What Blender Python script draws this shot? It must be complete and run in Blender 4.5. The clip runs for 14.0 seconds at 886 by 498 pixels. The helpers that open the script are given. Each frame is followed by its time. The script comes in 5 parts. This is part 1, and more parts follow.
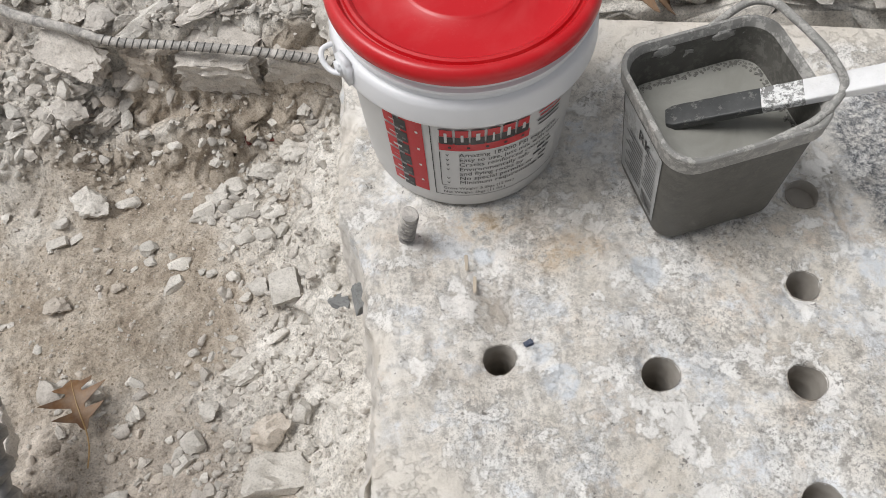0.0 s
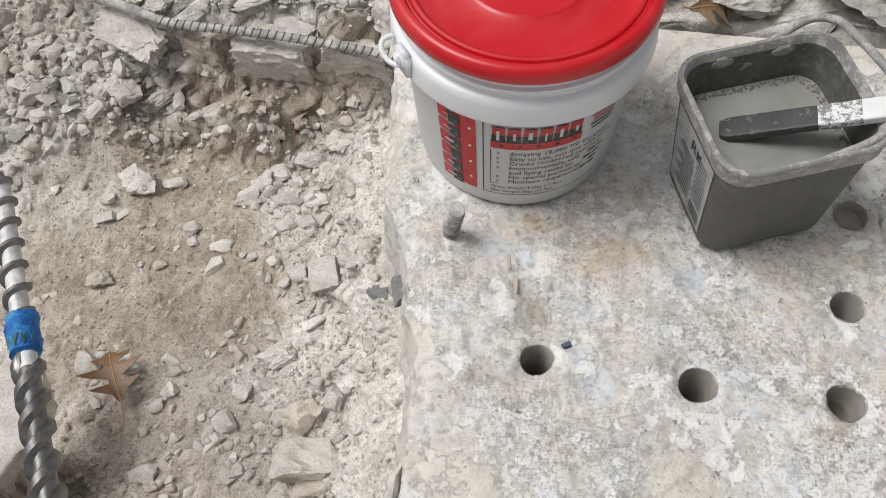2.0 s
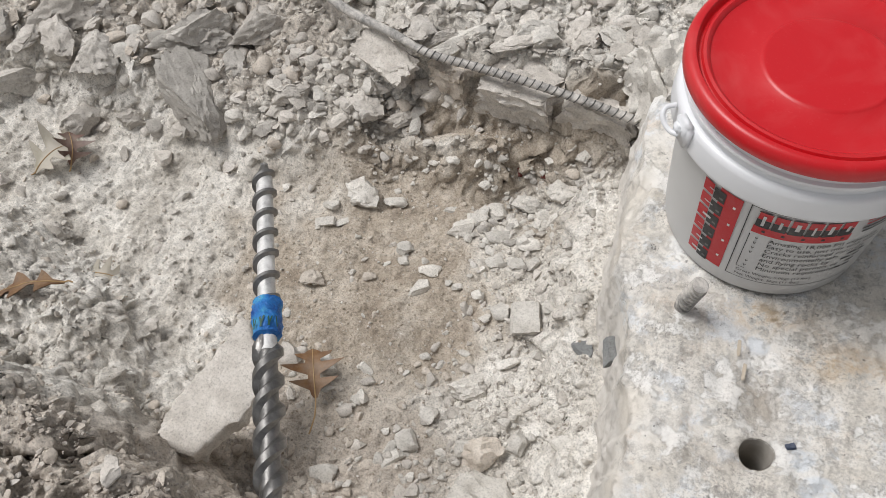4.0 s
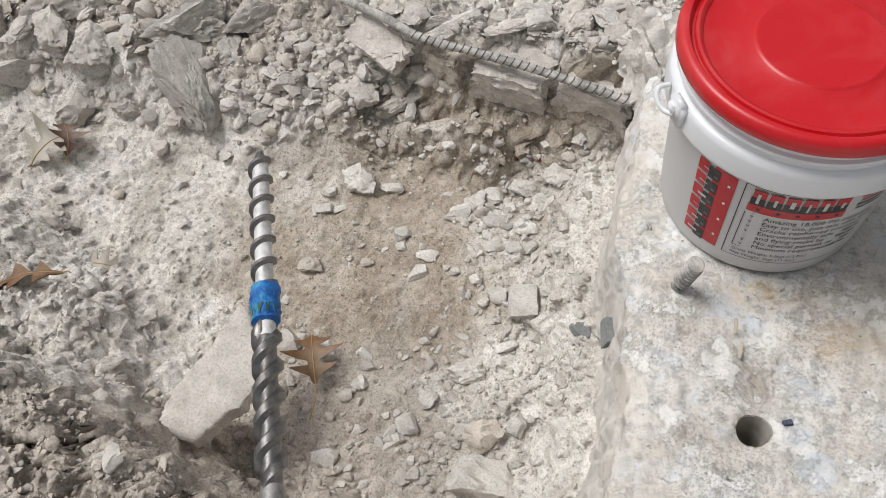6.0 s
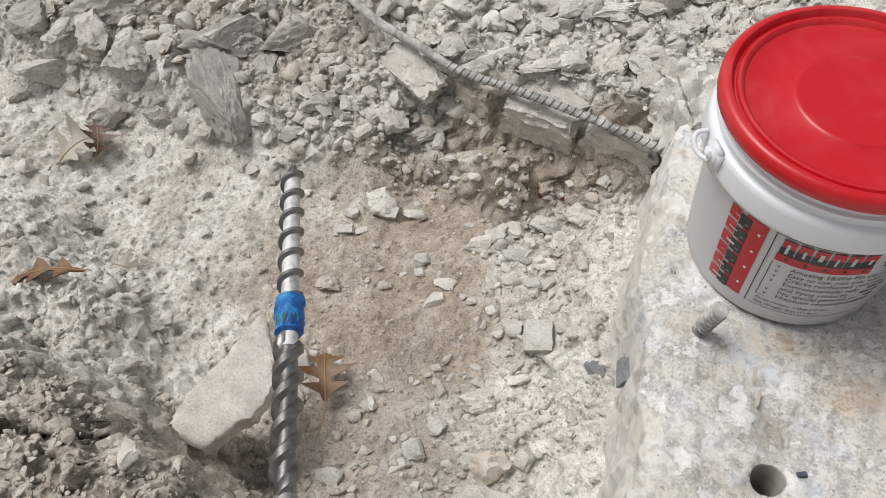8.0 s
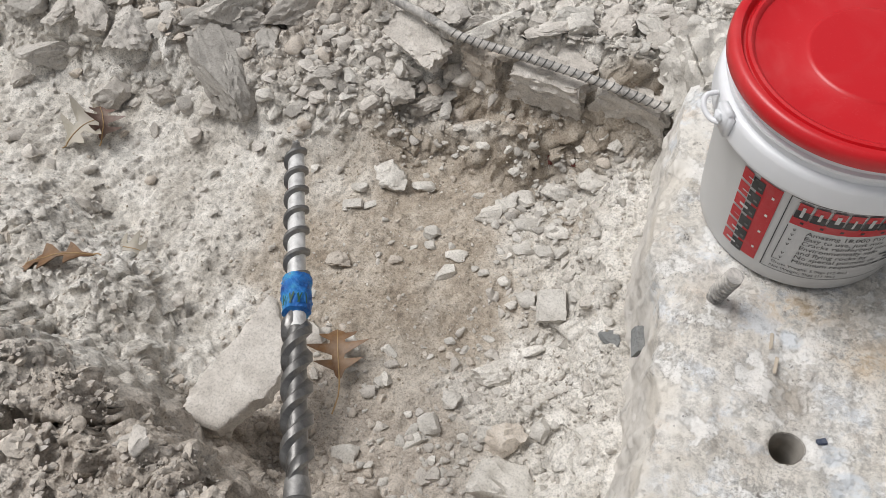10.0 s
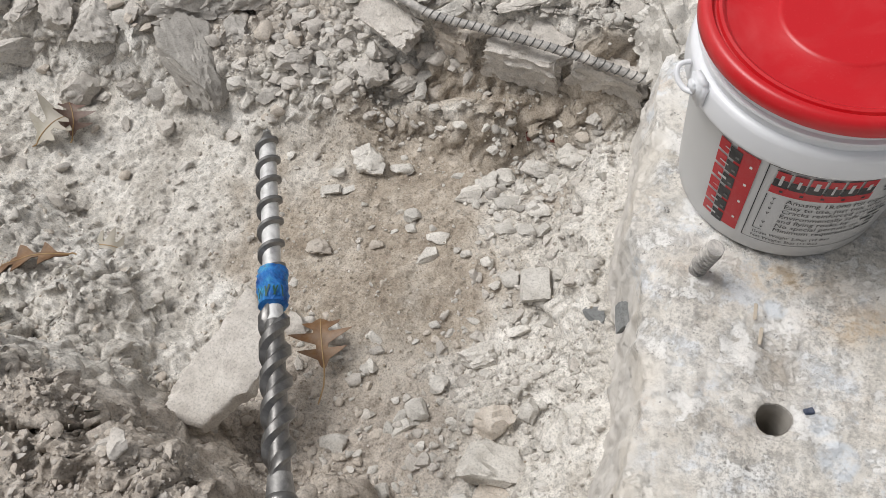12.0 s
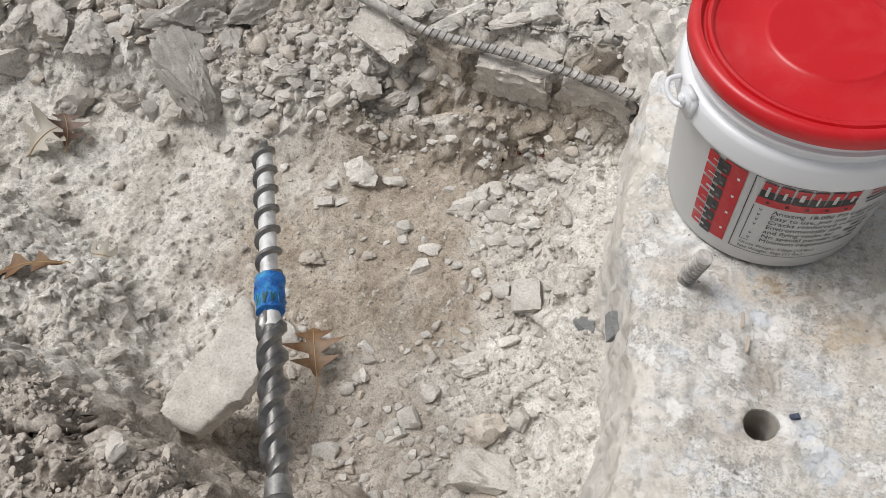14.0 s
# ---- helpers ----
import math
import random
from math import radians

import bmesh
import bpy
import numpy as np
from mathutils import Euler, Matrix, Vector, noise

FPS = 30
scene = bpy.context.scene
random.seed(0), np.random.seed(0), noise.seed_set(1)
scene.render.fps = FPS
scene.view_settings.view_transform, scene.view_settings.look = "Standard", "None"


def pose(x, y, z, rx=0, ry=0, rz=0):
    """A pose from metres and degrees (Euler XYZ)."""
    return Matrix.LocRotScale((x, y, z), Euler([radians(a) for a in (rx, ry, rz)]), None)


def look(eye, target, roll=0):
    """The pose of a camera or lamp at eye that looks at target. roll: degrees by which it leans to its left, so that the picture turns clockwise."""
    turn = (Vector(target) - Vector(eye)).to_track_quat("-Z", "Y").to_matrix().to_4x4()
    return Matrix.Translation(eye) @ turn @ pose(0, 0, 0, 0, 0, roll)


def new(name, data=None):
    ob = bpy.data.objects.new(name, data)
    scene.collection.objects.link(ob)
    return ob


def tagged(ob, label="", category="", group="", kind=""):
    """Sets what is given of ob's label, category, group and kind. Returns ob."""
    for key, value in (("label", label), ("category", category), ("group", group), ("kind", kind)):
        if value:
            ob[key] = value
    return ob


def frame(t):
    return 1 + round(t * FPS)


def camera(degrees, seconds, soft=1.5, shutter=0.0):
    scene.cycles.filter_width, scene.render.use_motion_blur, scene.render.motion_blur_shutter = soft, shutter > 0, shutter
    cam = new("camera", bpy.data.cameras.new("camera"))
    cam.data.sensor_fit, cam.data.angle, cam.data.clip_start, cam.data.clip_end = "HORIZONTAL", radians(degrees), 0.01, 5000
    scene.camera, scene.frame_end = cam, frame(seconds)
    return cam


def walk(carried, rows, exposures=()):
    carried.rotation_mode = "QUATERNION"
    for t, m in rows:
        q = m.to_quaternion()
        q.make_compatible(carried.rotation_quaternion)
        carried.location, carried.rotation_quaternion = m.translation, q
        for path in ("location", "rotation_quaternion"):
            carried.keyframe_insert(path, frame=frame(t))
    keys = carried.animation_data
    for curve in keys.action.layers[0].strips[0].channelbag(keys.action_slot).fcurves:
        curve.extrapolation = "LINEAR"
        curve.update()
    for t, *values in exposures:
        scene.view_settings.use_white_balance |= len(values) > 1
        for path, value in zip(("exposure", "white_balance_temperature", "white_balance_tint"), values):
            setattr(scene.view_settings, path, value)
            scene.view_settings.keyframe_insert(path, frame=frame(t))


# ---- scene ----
import functools

cam = camera(55.3, 14.0, soft=0.35)
PATH = [
    (0, (0.011, 0.0, 0.736), (-0.117, 0.991, -0.997), -8.2),
    (0.5, (0.004, -0.012, 0.742), (-0.136, 1.005, -0.974), -8.0),
    (1, (0.008, -0.001, 0.73), (-0.119, 1.011, -0.99), -7.5),
    (1.5, (0.011, -0.002, 0.723), (-0.103, 0.981, -1.014), -7.0),
    (2, (-0.006, -0.01, 0.738), (-0.195, 0.986, -0.987), -7.3),
    (2.5, (-0.08, -0.039, 0.752), (-0.472, 0.999, -0.912), -7.0),
    (2.7, (-0.110, -0.046, 0.757), (-0.615, 0.985, -0.870), -7.0),
    (4.8, (-0.107, -0.032, 0.757), (-0.598, 0.989, -0.891), -9.1),
    (5, (-0.11, -0.037, 0.757), (-0.603, 0.982, -0.892), -8.9),
    (5.5, (-0.108, -0.037, 0.759), (-0.606, 0.979, -0.89), -9.1),
    (6, (-0.104, -0.041, 0.756), (-0.595, 0.965, -0.902), -9.5),
    (6.5, (-0.065, -0.027, 0.73), (-0.493, 0.954, -0.96), -11.3),
    (7, (-0.056, -0.028, 0.725), (-0.428, 0.922, -0.995), -10.7),
    (7.5, (-0.1, -0.044, 0.752), (-0.517, 0.982, -0.913), -5.3),
    (8, (-0.127, -0.066, 0.757), (-0.635, 1.012, -0.849), -4.2),
    (8.2, (-0.127, -0.066, 0.757), (-0.635, 1.004, -0.854), -4.3),
    (10.5, (-0.12, -0.044, 0.746), (-0.652, 0.947, -0.908), -9.2),
    (11, (-0.119, -0.043, 0.744), (-0.646, 0.942, -0.915), -9.7),
    (11.5, (-0.11, -0.036, 0.742), (-0.624, 0.939, -0.926), -10.0),
    (12, (-0.112, -0.03, 0.739), (-0.613, 0.933, -0.94), -10.6),
    (12.5, (-0.11, -0.034, 0.743), (-0.604, 0.927, -0.94), -11.2),
    (13, (-0.097, -0.032, 0.744), (-0.592, 0.936, -0.935), -11.5),
    (13.5, (-0.095, -0.041, 0.745), (-0.57, 0.946, -0.929), -9.9),
    (14, (-0.117, -0.05, 0.748), (-0.59, 0.962, -0.911), -8.2),
]
walk(cam, [(t, look(eye, target, roll)) for t, eye, target, roll in PATH], exposures=[(0.0, -0.08), (14.0, -0.08)])

# ---- sky, sun ----
world = bpy.data.worlds.new("sky")
scene.world = world
world.use_nodes = True
wt = world.node_tree
wt.nodes.clear()
sky = wt.nodes.new("ShaderNodeTexSky")
sky.sky_type, sky.sun_disc = "NISHITA", False
sky.sun_elevation, sky.sun_rotation = radians(63), radians(-86)
sky.air_density, sky.dust_density, sky.ozone_density = 1.0, 4.0, 1.0
grey_sky = wt.nodes.new("ShaderNodeHueSaturation")
grey_sky.inputs["Saturation"].default_value = 0.18
back = wt.nodes.new("ShaderNodeBackground")
back.inputs["Strength"].default_value = 0.098
wout = wt.nodes.new("ShaderNodeOutputWorld")
wt.links.new(sky.outputs[0], grey_sky.inputs["Color"])
wt.links.new(grey_sky.outputs[0], back.inputs["Color"])
wt.links.new(back.outputs[0], wout.inputs["Surface"])
sun = new("sun", bpy.data.lights.new("sun", "SUN"))
sun.data.energy, sun.data.angle, sun.data.color = 2.2, radians(28), (1.0, 0.988, 0.985)
sun.matrix_world = look((-0.75, 0.05, 1.5), (0, 0, 0))


# ---- materials ----
class Nodes:
    """A short hand for one material's nodes."""

    def __init__(self, name, placed=False):
        self.mat = bpy.data.materials.new(name)
        self.mat.use_nodes = True
        self.t = self.mat.node_tree
        self.b = self.t.nodes["Principled BSDF"]
        self.co = self.t.nodes.new("ShaderNodeNewGeometry").outputs["Position"] if placed else self.t.nodes.new("ShaderNodeTexCoord").outputs["Object"]

    def node(self, kind, **values):
        n = self.t.nodes.new(kind)
        for k, v in values.items():
            n.inputs[k.replace("_", " ")].default_value = v
        return n

    def link(self, a, b):
        self.t.links.new(a, b)

    def noise(self, scale, detail=6, rough=0.6, dist=0.0, co=None):
        n = self.node("ShaderNodeTexNoise", Scale=scale, Detail=detail, Roughness=rough, Distortion=dist)
        self.link(co or self.co, n.inputs["Vector"])
        return n.outputs["Fac"]

    def cells(self, scale, feature="F1", co=None):
        n = self.node("ShaderNodeTexVoronoi", Scale=scale)
        n.feature = feature
        self.link(co or self.co, n.inputs["Vector"])
        return n.outputs["Distance"]

    def ramp(self, fac, *stops):
        n = self.t.nodes.new("ShaderNodeValToRGB")
        while len(n.color_ramp.elements) < len(stops):
            n.color_ramp.elements.new(0.5)
        for e, (p, c) in zip(n.color_ramp.elements, stops):
            e.position, e.color = p, (c, c, c, 1) if isinstance(c, (int, float)) else (*c, 1)
        self.link(fac, n.inputs["Fac"])
        return n.outputs["Color"]

    def mix(self, fac, a, b, how="MIX"):
        n = self.t.nodes.new("ShaderNodeMix")
        n.data_type, n.blend_type, n.clamp_factor = "RGBA", how, True
        for s, v in ((n.inputs[0], fac), (n.inputs[6], a), (n.inputs[7], b)):
            if isinstance(v, (int, float)):
                s.default_value = v
            elif isinstance(v, tuple):
                s.default_value = (*v, 1)
            else:
                self.link(v, s)
        return n.outputs[2]

    def math(self, how, a, b=0.0):
        n = self.t.nodes.new("ShaderNodeMath")
        n.operation = how
        for s, v in zip(n.inputs, (a, b)):
            if isinstance(v, (int, float)):
                s.default_value = v
            else:
                self.link(v, s)
        return n.outputs[0]

    def attr(self, name):
        n = self.t.nodes.new("ShaderNodeAttribute")
        n.attribute_name = name
        return n.outputs["Fac"]

    def rand(self, island=False):
        return self.t.nodes.new("ShaderNodeNewGeometry").outputs["Random Per Island"] if island else self.t.nodes.new("ShaderNodeObjectInfo").outputs["Random"]

    def bump(self, *layers):
        last = None
        for height, strength, dist in layers:
            n = self.node("ShaderNodeBump", Strength=strength, Distance=dist)
            self.link(height, n.inputs["Height"])
            if last:
                self.link(last, n.inputs["Normal"])
            last = n.outputs[0]
        self.link(last, self.b.inputs["Normal"])

    def done(self, color, rough=0.8, metal=0.0, spec=0.3):
        for key, v in (("Base Color", color), ("Roughness", rough), ("Metallic", metal), ("Specular IOR Level", spec)):
            s = self.b.inputs[key]
            if isinstance(v, tuple):
                s.default_value = (*v, 1)
            elif isinstance(v, (int, float)):
                s.default_value = v
            else:
                self.link(v, s)
        return self.mat


def ground_material():
    n = Nodes("dusty_ground")
    dust = n.ramp(n.noise(12, 9, 0.68), (0.35, (0.48, 0.445, 0.395)), (0.49, (0.70, 0.664, 0.606)), (0.63, (0.80, 0.77, 0.718)))
    sand = n.ramp(n.noise(20, 9, 0.72), (0.33, (0.325, 0.27, 0.212)), (0.50, (0.455, 0.394, 0.322)), (0.66, (0.59, 0.53, 0.455)))
    earth = n.ramp(n.noise(26, 9, 0.74), (0.32, (0.34, 0.292, 0.244)), (0.50, (0.54, 0.48, 0.415)), (0.68, (0.69, 0.63, 0.56)))
    c = n.mix(n.attr("sand"), dust, sand)
    c = n.mix(n.attr("earth"), c, earth)
    clump = n.ramp(n.noise(85, 8, 0.75), (0.36, 0.70), (0.49, 1.0), (0.66, 1.14))
    c = n.mix(0.9, c, clump, "MULTIPLY")
    grit = n.ramp(n.noise(380, 5, 0.8), (0.40, 0.60), (0.475, 1.0), (0.60, 1.16))
    c = n.mix(0.85, c, grit, "MULTIPLY")
    specks = n.ramp(n.noise(300, 3, 0.6), (0.62, 0.0), (0.70, 1.0))
    c = n.mix(n.math("MULTIPLY", specks, 0.4), c, (0.66, 0.625, 0.57))
    n.bump((n.noise(48, 8, 0.70), 0.6, 0.008), (n.noise(150, 7, 0.70), 0.6, 0.0034), (n.noise(430, 5, 0.72), 0.55, 0.0012), (n.noise(1100, 3, 0.7), 0.6, 0.0006))
    return n.done(c, 0.95, 0, 0.12)


def slab_material():
    n = Nodes("drilled_stone_slab")
    base = n.ramp(n.noise(8, 9, 0.66), (0.34, (0.66, 0.61, 0.535)), (0.5, (0.79, 0.755, 0.70)), (0.64, (0.86, 0.845, 0.81)))
    blue = n.ramp(n.noise(16, 8, 0.7), (0.53, 0.0), (0.60, 1.0))
    c = n.mix(n.math("MULTIPLY", blue, 0.6), base, (0.72, 0.755, 0.80))
    rosy = n.ramp(n.noise(13, 9, 0.74), (0.54, 0.0), (0.64, 1.0))
    c = n.mix(n.math("MULTIPLY", rosy, 0.75), c, (0.64, 0.545, 0.45))
    # the worn crust: grey grain shows where it has gone, white crust stands over it
    grey = n.math("MAXIMUM", n.ramp(n.noise(7, 9, 0.72), (0.44, 0.15), (0.58, 1.0)), n.attr("worn"))
    fret = n.ramp(n.noise(46, 10, 0.80), (0.43, 1.0), (0.485, 0.0))
    c = n.mix(n.math("MULTIPLY", n.math("MULTIPLY", grey, fret), 0.8), c, (0.35, 0.325, 0.295))
    veil = n.ramp(n.noise(38, 9, 0.78), (0.38, 0.58), (0.48, 1.0), (0.64, 1.10))
    c = n.mix(0.85, c, veil, "MULTIPLY")
    crust = n.ramp(n.noise(19, 10, 0.74), (0.515, 0.0), (0.545, 1.0))
    c = n.mix(n.math("MULTIPLY", crust, 0.75), c, (0.88, 0.865, 0.835))
    grain = n.ramp(n.noise(300, 5, 0.85), (0.43, 1.0), (0.49, 0.0))
    c = n.mix(n.math("MULTIPLY", n.math("MULTIPLY", grey, grain), 0.8), c, (0.30, 0.28, 0.26))
    pits = n.ramp(n.noise(95, 6, 0.74), (0.35, 1.0), (0.37, 0.0))
    c = n.mix(n.math("MULTIPLY", pits, 0.8), c, (0.20, 0.185, 0.17))
    ochre = n.math("MULTIPLY", n.attr("stain"), n.ramp(n.noise(38, 8, 0.75), (0.42, 0.0), (0.58, 1.0)))
    c = n.mix(n.math("MULTIPLY", ochre, 0.8), c, (0.54, 0.40, 0.25))
    brown = n.math("MULTIPLY", n.attr("scar"), n.ramp(n.noise(80, 7, 0.75), (0.34, 0.35), (0.55, 1.0)))
    c = n.mix(n.math("MULTIPLY", brown, 0.75), c, (0.40, 0.35, 0.295))
    disc = n.math("MULTIPLY", n.attr("patch"), n.ramp(n.noise(70, 6, 0.7), (0.36, 0.25), (0.52, 1.0)))
    c = n.mix(n.math("MULTIPLY", disc, 0.85), c, (0.70, 0.73, 0.76))
    c = n.mix(n.math("MULTIPLY", n.attr("dust"), 0.8), c, (0.76, 0.705, 0.625))
    wet = n.math("MULTIPLY", n.attr("grime"), n.ramp(n.noise(190, 6, 0.8), (0.40, 1.0), (0.60, 0.15)))
    c = n.mix(wet, c, (0.13, 0.135, 0.145))
    side = n.ramp(n.noise(45, 9, 0.72), (0.3, (0.58, 0.545, 0.495)), (0.5, (0.72, 0.685, 0.635)), (0.7, (0.80, 0.77, 0.725)))
    c = n.mix(n.attr("side"), c, side)
    n.bump((n.noise(34, 9, 0.72), 0.6, 0.009), (crust, 0.7, 0.0016), (fret, -0.6, 0.0012), (n.noise(200, 7, 0.78), 0.55, 0.0022), (pits, -0.9, 0.0025), (n.noise(900, 3, 0.7), 0.6, 0.0006))
    return n.done(c, 0.9, 0, 0.2)


def rock_material(name, lo, mid, hi, rough=0.92):
    n = Nodes(name, True)
    c = n.ramp(n.noise(32, 9, 0.7), (0.28, lo), (0.52, mid), (0.72, hi))
    vary = n.ramp(n.rand(), (0.0, 0.84), (1.0, 1.10))
    c = n.mix(1.0, c, vary, "MULTIPLY")
    grit = n.ramp(n.noise(380, 5, 0.8), (0.39, 0.66), (0.475, 1.0), (0.62, 1.10))
    c = n.mix(0.8, c, grit, "MULTIPLY")
    pits = n.ramp(n.noise(150, 4, 0.6, 0.8), (0.28, 1.0), (0.36, 0.0))
    c = n.mix(n.math("MULTIPLY", pits, 0.5), c, tuple(v * 0.45 for v in lo))
    n.bump((n.noise(60, 8, 0.66), 0.45, 0.004), (n.noise(240, 6, 0.70), 0.5, 0.0014), (n.noise(900, 3, 0.7), 0.4, 0.0004))
    return n.done(c, rough, 0, 0.15)


def gravel_material(name, lo, hi):
    n = Nodes(name)
    c = n.ramp(n.rand(True), (0.0, lo), (0.85, hi), (1.0, tuple(min(0.75, v * 1.15) for v in hi)))
    c = n.mix(0.7, c, n.ramp(n.noise(300, 5, 0.7), (0.3, 0.7), (0.65, 1.08)), "MULTIPLY")
    n.bump((n.noise(300, 5, 0.7), 0.6, 0.0012))
    return n.done(c, 0.93, 0, 0.15)


def plastic(name, color, rough, dusty=0.3, dust_color=(0.55, 0.52, 0.48), scale=25):
    n = Nodes(name)
    film = n.math("MULTIPLY", n.ramp(n.noise(scale, 8, 0.65, 0.8), (0.48, 0.0), (0.74, 1.0)), dusty)
    fine = n.math("MULTIPLY", n.ramp(n.noise(scale * 22, 3, 0.7), (0.60, 0.0), (0.72, 1.0)), dusty * 0.6)
    c = n.mix(n.math("MAXIMUM", film, fine), color, dust_color)
    r = n.math("ADD", n.math("MULTIPLY", film, 0.5), rough)
    n.bump((n.noise(scale * 3, 3, 0.5), 0.06, 0.002))
    return n.done(c, r, 0, 0.5)


def caked_plastic(name, lo, hi, crust, amount, rough):
    """Plastic that is smeared with drying cement."""
    n = Nodes(name)
    c = n.ramp(n.noise(30, 8, 0.7, 0.2), (0.3, lo), (0.7, hi))
    m = n.ramp(n.noise(95, 9, 0.78, 0.2), (0.57 - amount * 0.12, 0.0), (0.60 - amount * 0.10, 1.0))
    c = n.mix(n.math("MULTIPLY", m, 0.8), c, crust)
    n.bump((n.noise(45, 7, 0.7), 0.35, 0.003), (m, 0.35, 0.0012), (n.noise(500, 4, 0.7), 0.3, 0.0005))
    return n.done(c, n.ramp(m, (0.0, rough), (1.0, 0.9)), 0, 0.4)


def steel(name, color, rough, dusty, dust_color=(0.58, 0.56, 0.53), metal=0.9):
    n = Nodes(name)
    m = n.math("MULTIPLY", n.ramp(n.noise(55, 8, 0.75, 0.6), (0.34, 0.0), (0.62, 1.0)), dusty)
    c = n.mix(m, n.ramp(n.noise(120, 6, 0.7), (0.3, tuple(v * 0.7 for v in color)), (0.7, color)), dust_color)
    n.bump((n.noise(160, 6, 0.7), 0.3, 0.0012), (n.noise(900, 3, 0.6), 0.25, 0.0003))
    return n.done(c, n.math("ADD", n.math("MULTIPLY", m, 0.45), rough), n.math("MULTIPLY", n.math("SUBTRACT", 1.0, m), metal), 0.5)


GROUND = ground_material()
SLAB = slab_material()
ROCK = rock_material("dusty_concrete_rubble", (0.42, 0.385, 0.345), (0.60, 0.56, 0.51), (0.72, 0.68, 0.63))
ROCK_PALE = rock_material("pale_concrete_rubble", (0.48, 0.45, 0.405), (0.66, 0.63, 0.58), (0.76, 0.73, 0.68))
ROCK_GREY = rock_material("grey_rubble", (0.36, 0.338, 0.308), (0.51, 0.48, 0.44), (0.63, 0.595, 0.55))
ROCK_DARK = rock_material("slate_grey_pebble", (0.17, 0.175, 0.175), (0.22, 0.225, 0.222), (0.28, 0.28, 0.275))
CLOD = rock_material("earth_clod", (0.42, 0.365, 0.308), (0.58, 0.52, 0.452), (0.69, 0.635, 0.565), 0.97)
RED_SHARD = rock_material("red_brown_shard", (0.10, 0.035, 0.03), (0.17, 0.06, 0.05), (0.25, 0.12, 0.10), 0.6)
GRAVEL = gravel_material("pale_gravel", (0.46, 0.425, 0.38), (0.66, 0.625, 0.575))
GRIT = gravel_material("sandy_grit", (0.31, 0.26, 0.20), (0.47, 0.42, 0.355))
CLOD_GRIT = gravel_material("earth_grit", (0.36, 0.32, 0.28), (0.54, 0.495, 0.445))
LID = plastic("red_lid_plastic", (0.54, 0.007, 0.013), 0.34, 0.17, (0.70, 0.20, 0.19), 13)
PAIL = plastic("white_pail_plastic", (0.74, 0.75, 0.77), 0.35, 0.10, (0.66, 0.64, 0.61))
PAIL_SIDE = plastic("pale_grey_pail_side", (0.58, 0.58, 0.575), 0.42, 0.16, (0.60, 0.58, 0.55))
PRINT_RED = plastic("red_print", (0.50, 0.012, 0.02), 0.45, 0.15)
PRINT_BLACK = plastic("black_print", (0.012, 0.012, 0.014), 0.45, 0.15)
PRINT_WHITE = plastic("white_print", (0.78, 0.77, 0.74), 0.45, 0.1)
PRINT_GREY = plastic("grey_print", (0.13, 0.13, 0.13), 0.5, 0.3)
TAPE_PRINT = plastic("green_mark", (0.012, 0.07, 0.045), 0.5, 0.1)
TUB = caked_plastic("cement_smeared_tub", (0.085, 0.083, 0.073), (0.125, 0.121, 0.108), (0.18, 0.175, 0.158), 0.45, 0.55)
RIM = caked_plastic("cement_smeared_rim", (0.22, 0.217, 0.203), (0.31, 0.306, 0.29), (0.48, 0.465, 0.44), 0.5, 0.4)
LABEL_GREY = caked_plastic("smeared_paper_label", (0.33, 0.335, 0.33), (0.46, 0.465, 0.46), (0.30, 0.30, 0.285), 0.3, 0.55)
STICK_WHITE = caked_plastic("white_painted_stick", (0.66, 0.66, 0.66), (0.80, 0.80, 0.80), (0.74, 0.74, 0.73), 0.3, 0.5)
STICK_FLAKY = caked_plastic("flaky_cemented_stick", (0.70, 0.70, 0.69), (0.80, 0.80, 0.79), (0.10, 0.10, 0.095), 0.9, 0.5)
STICK_WET = caked_plastic("wet_cemented_stick", (0.035, 0.037, 0.038), (0.075, 0.077, 0.076), (0.20, 0.20, 0.19), 0.1, 0.4)
BIT_DUSTY = steel("dust_worn_steel", (0.62, 0.61, 0.60), 0.34, 0.95, (0.76, 0.75, 0.73))
BIT_DARK = steel("dark_drill_steel", (0.15, 0.145, 0.14), 0.27, 0.22)
FLIGHT_STEEL = steel("flight_steel", (0.20, 0.195, 0.19), 0.36, 0.22)
NECK_STEEL = steel("half_dusted_steel", (0.22, 0.215, 0.21), 0.32, 0.45)
CARBIDE = steel("carbide", (0.45, 0.44, 0.42), 0.35, 0.2)
REBAR = steel("cement_covered_bar", (0.20, 0.195, 0.19), 0.6, 1.0, (0.60, 0.57, 0.53), 0.4)
# dusty ribs, coloured dark to stand for the shadows they throw on the rod
RIB_SHADED = steel("shaded_dusty_rib_steel", (0.07, 0.07, 0.068), 0.6, 0.45, (0.25, 0.24, 0.225), 0.4)
REBAR_CLEAN = steel("grey_ribbed_bar", (0.06, 0.062, 0.062), 0.6, 0.35, (0.22, 0.22, 0.21), 0.4)


def slurry_material():
    n = Nodes("cement_slurry")
    c = n.ramp(n.noise(26, 7, 0.6, 1.0), (0.3, (0.24, 0.238, 0.213)), (0.7, (0.31, 0.307, 0.28)))
    n.bump((n.noise(40, 4, 0.5), 0.12, 0.003), (n.cells(420), 0.12, 0.0006))
    return n.done(c, 0.28, 0, 0.4)


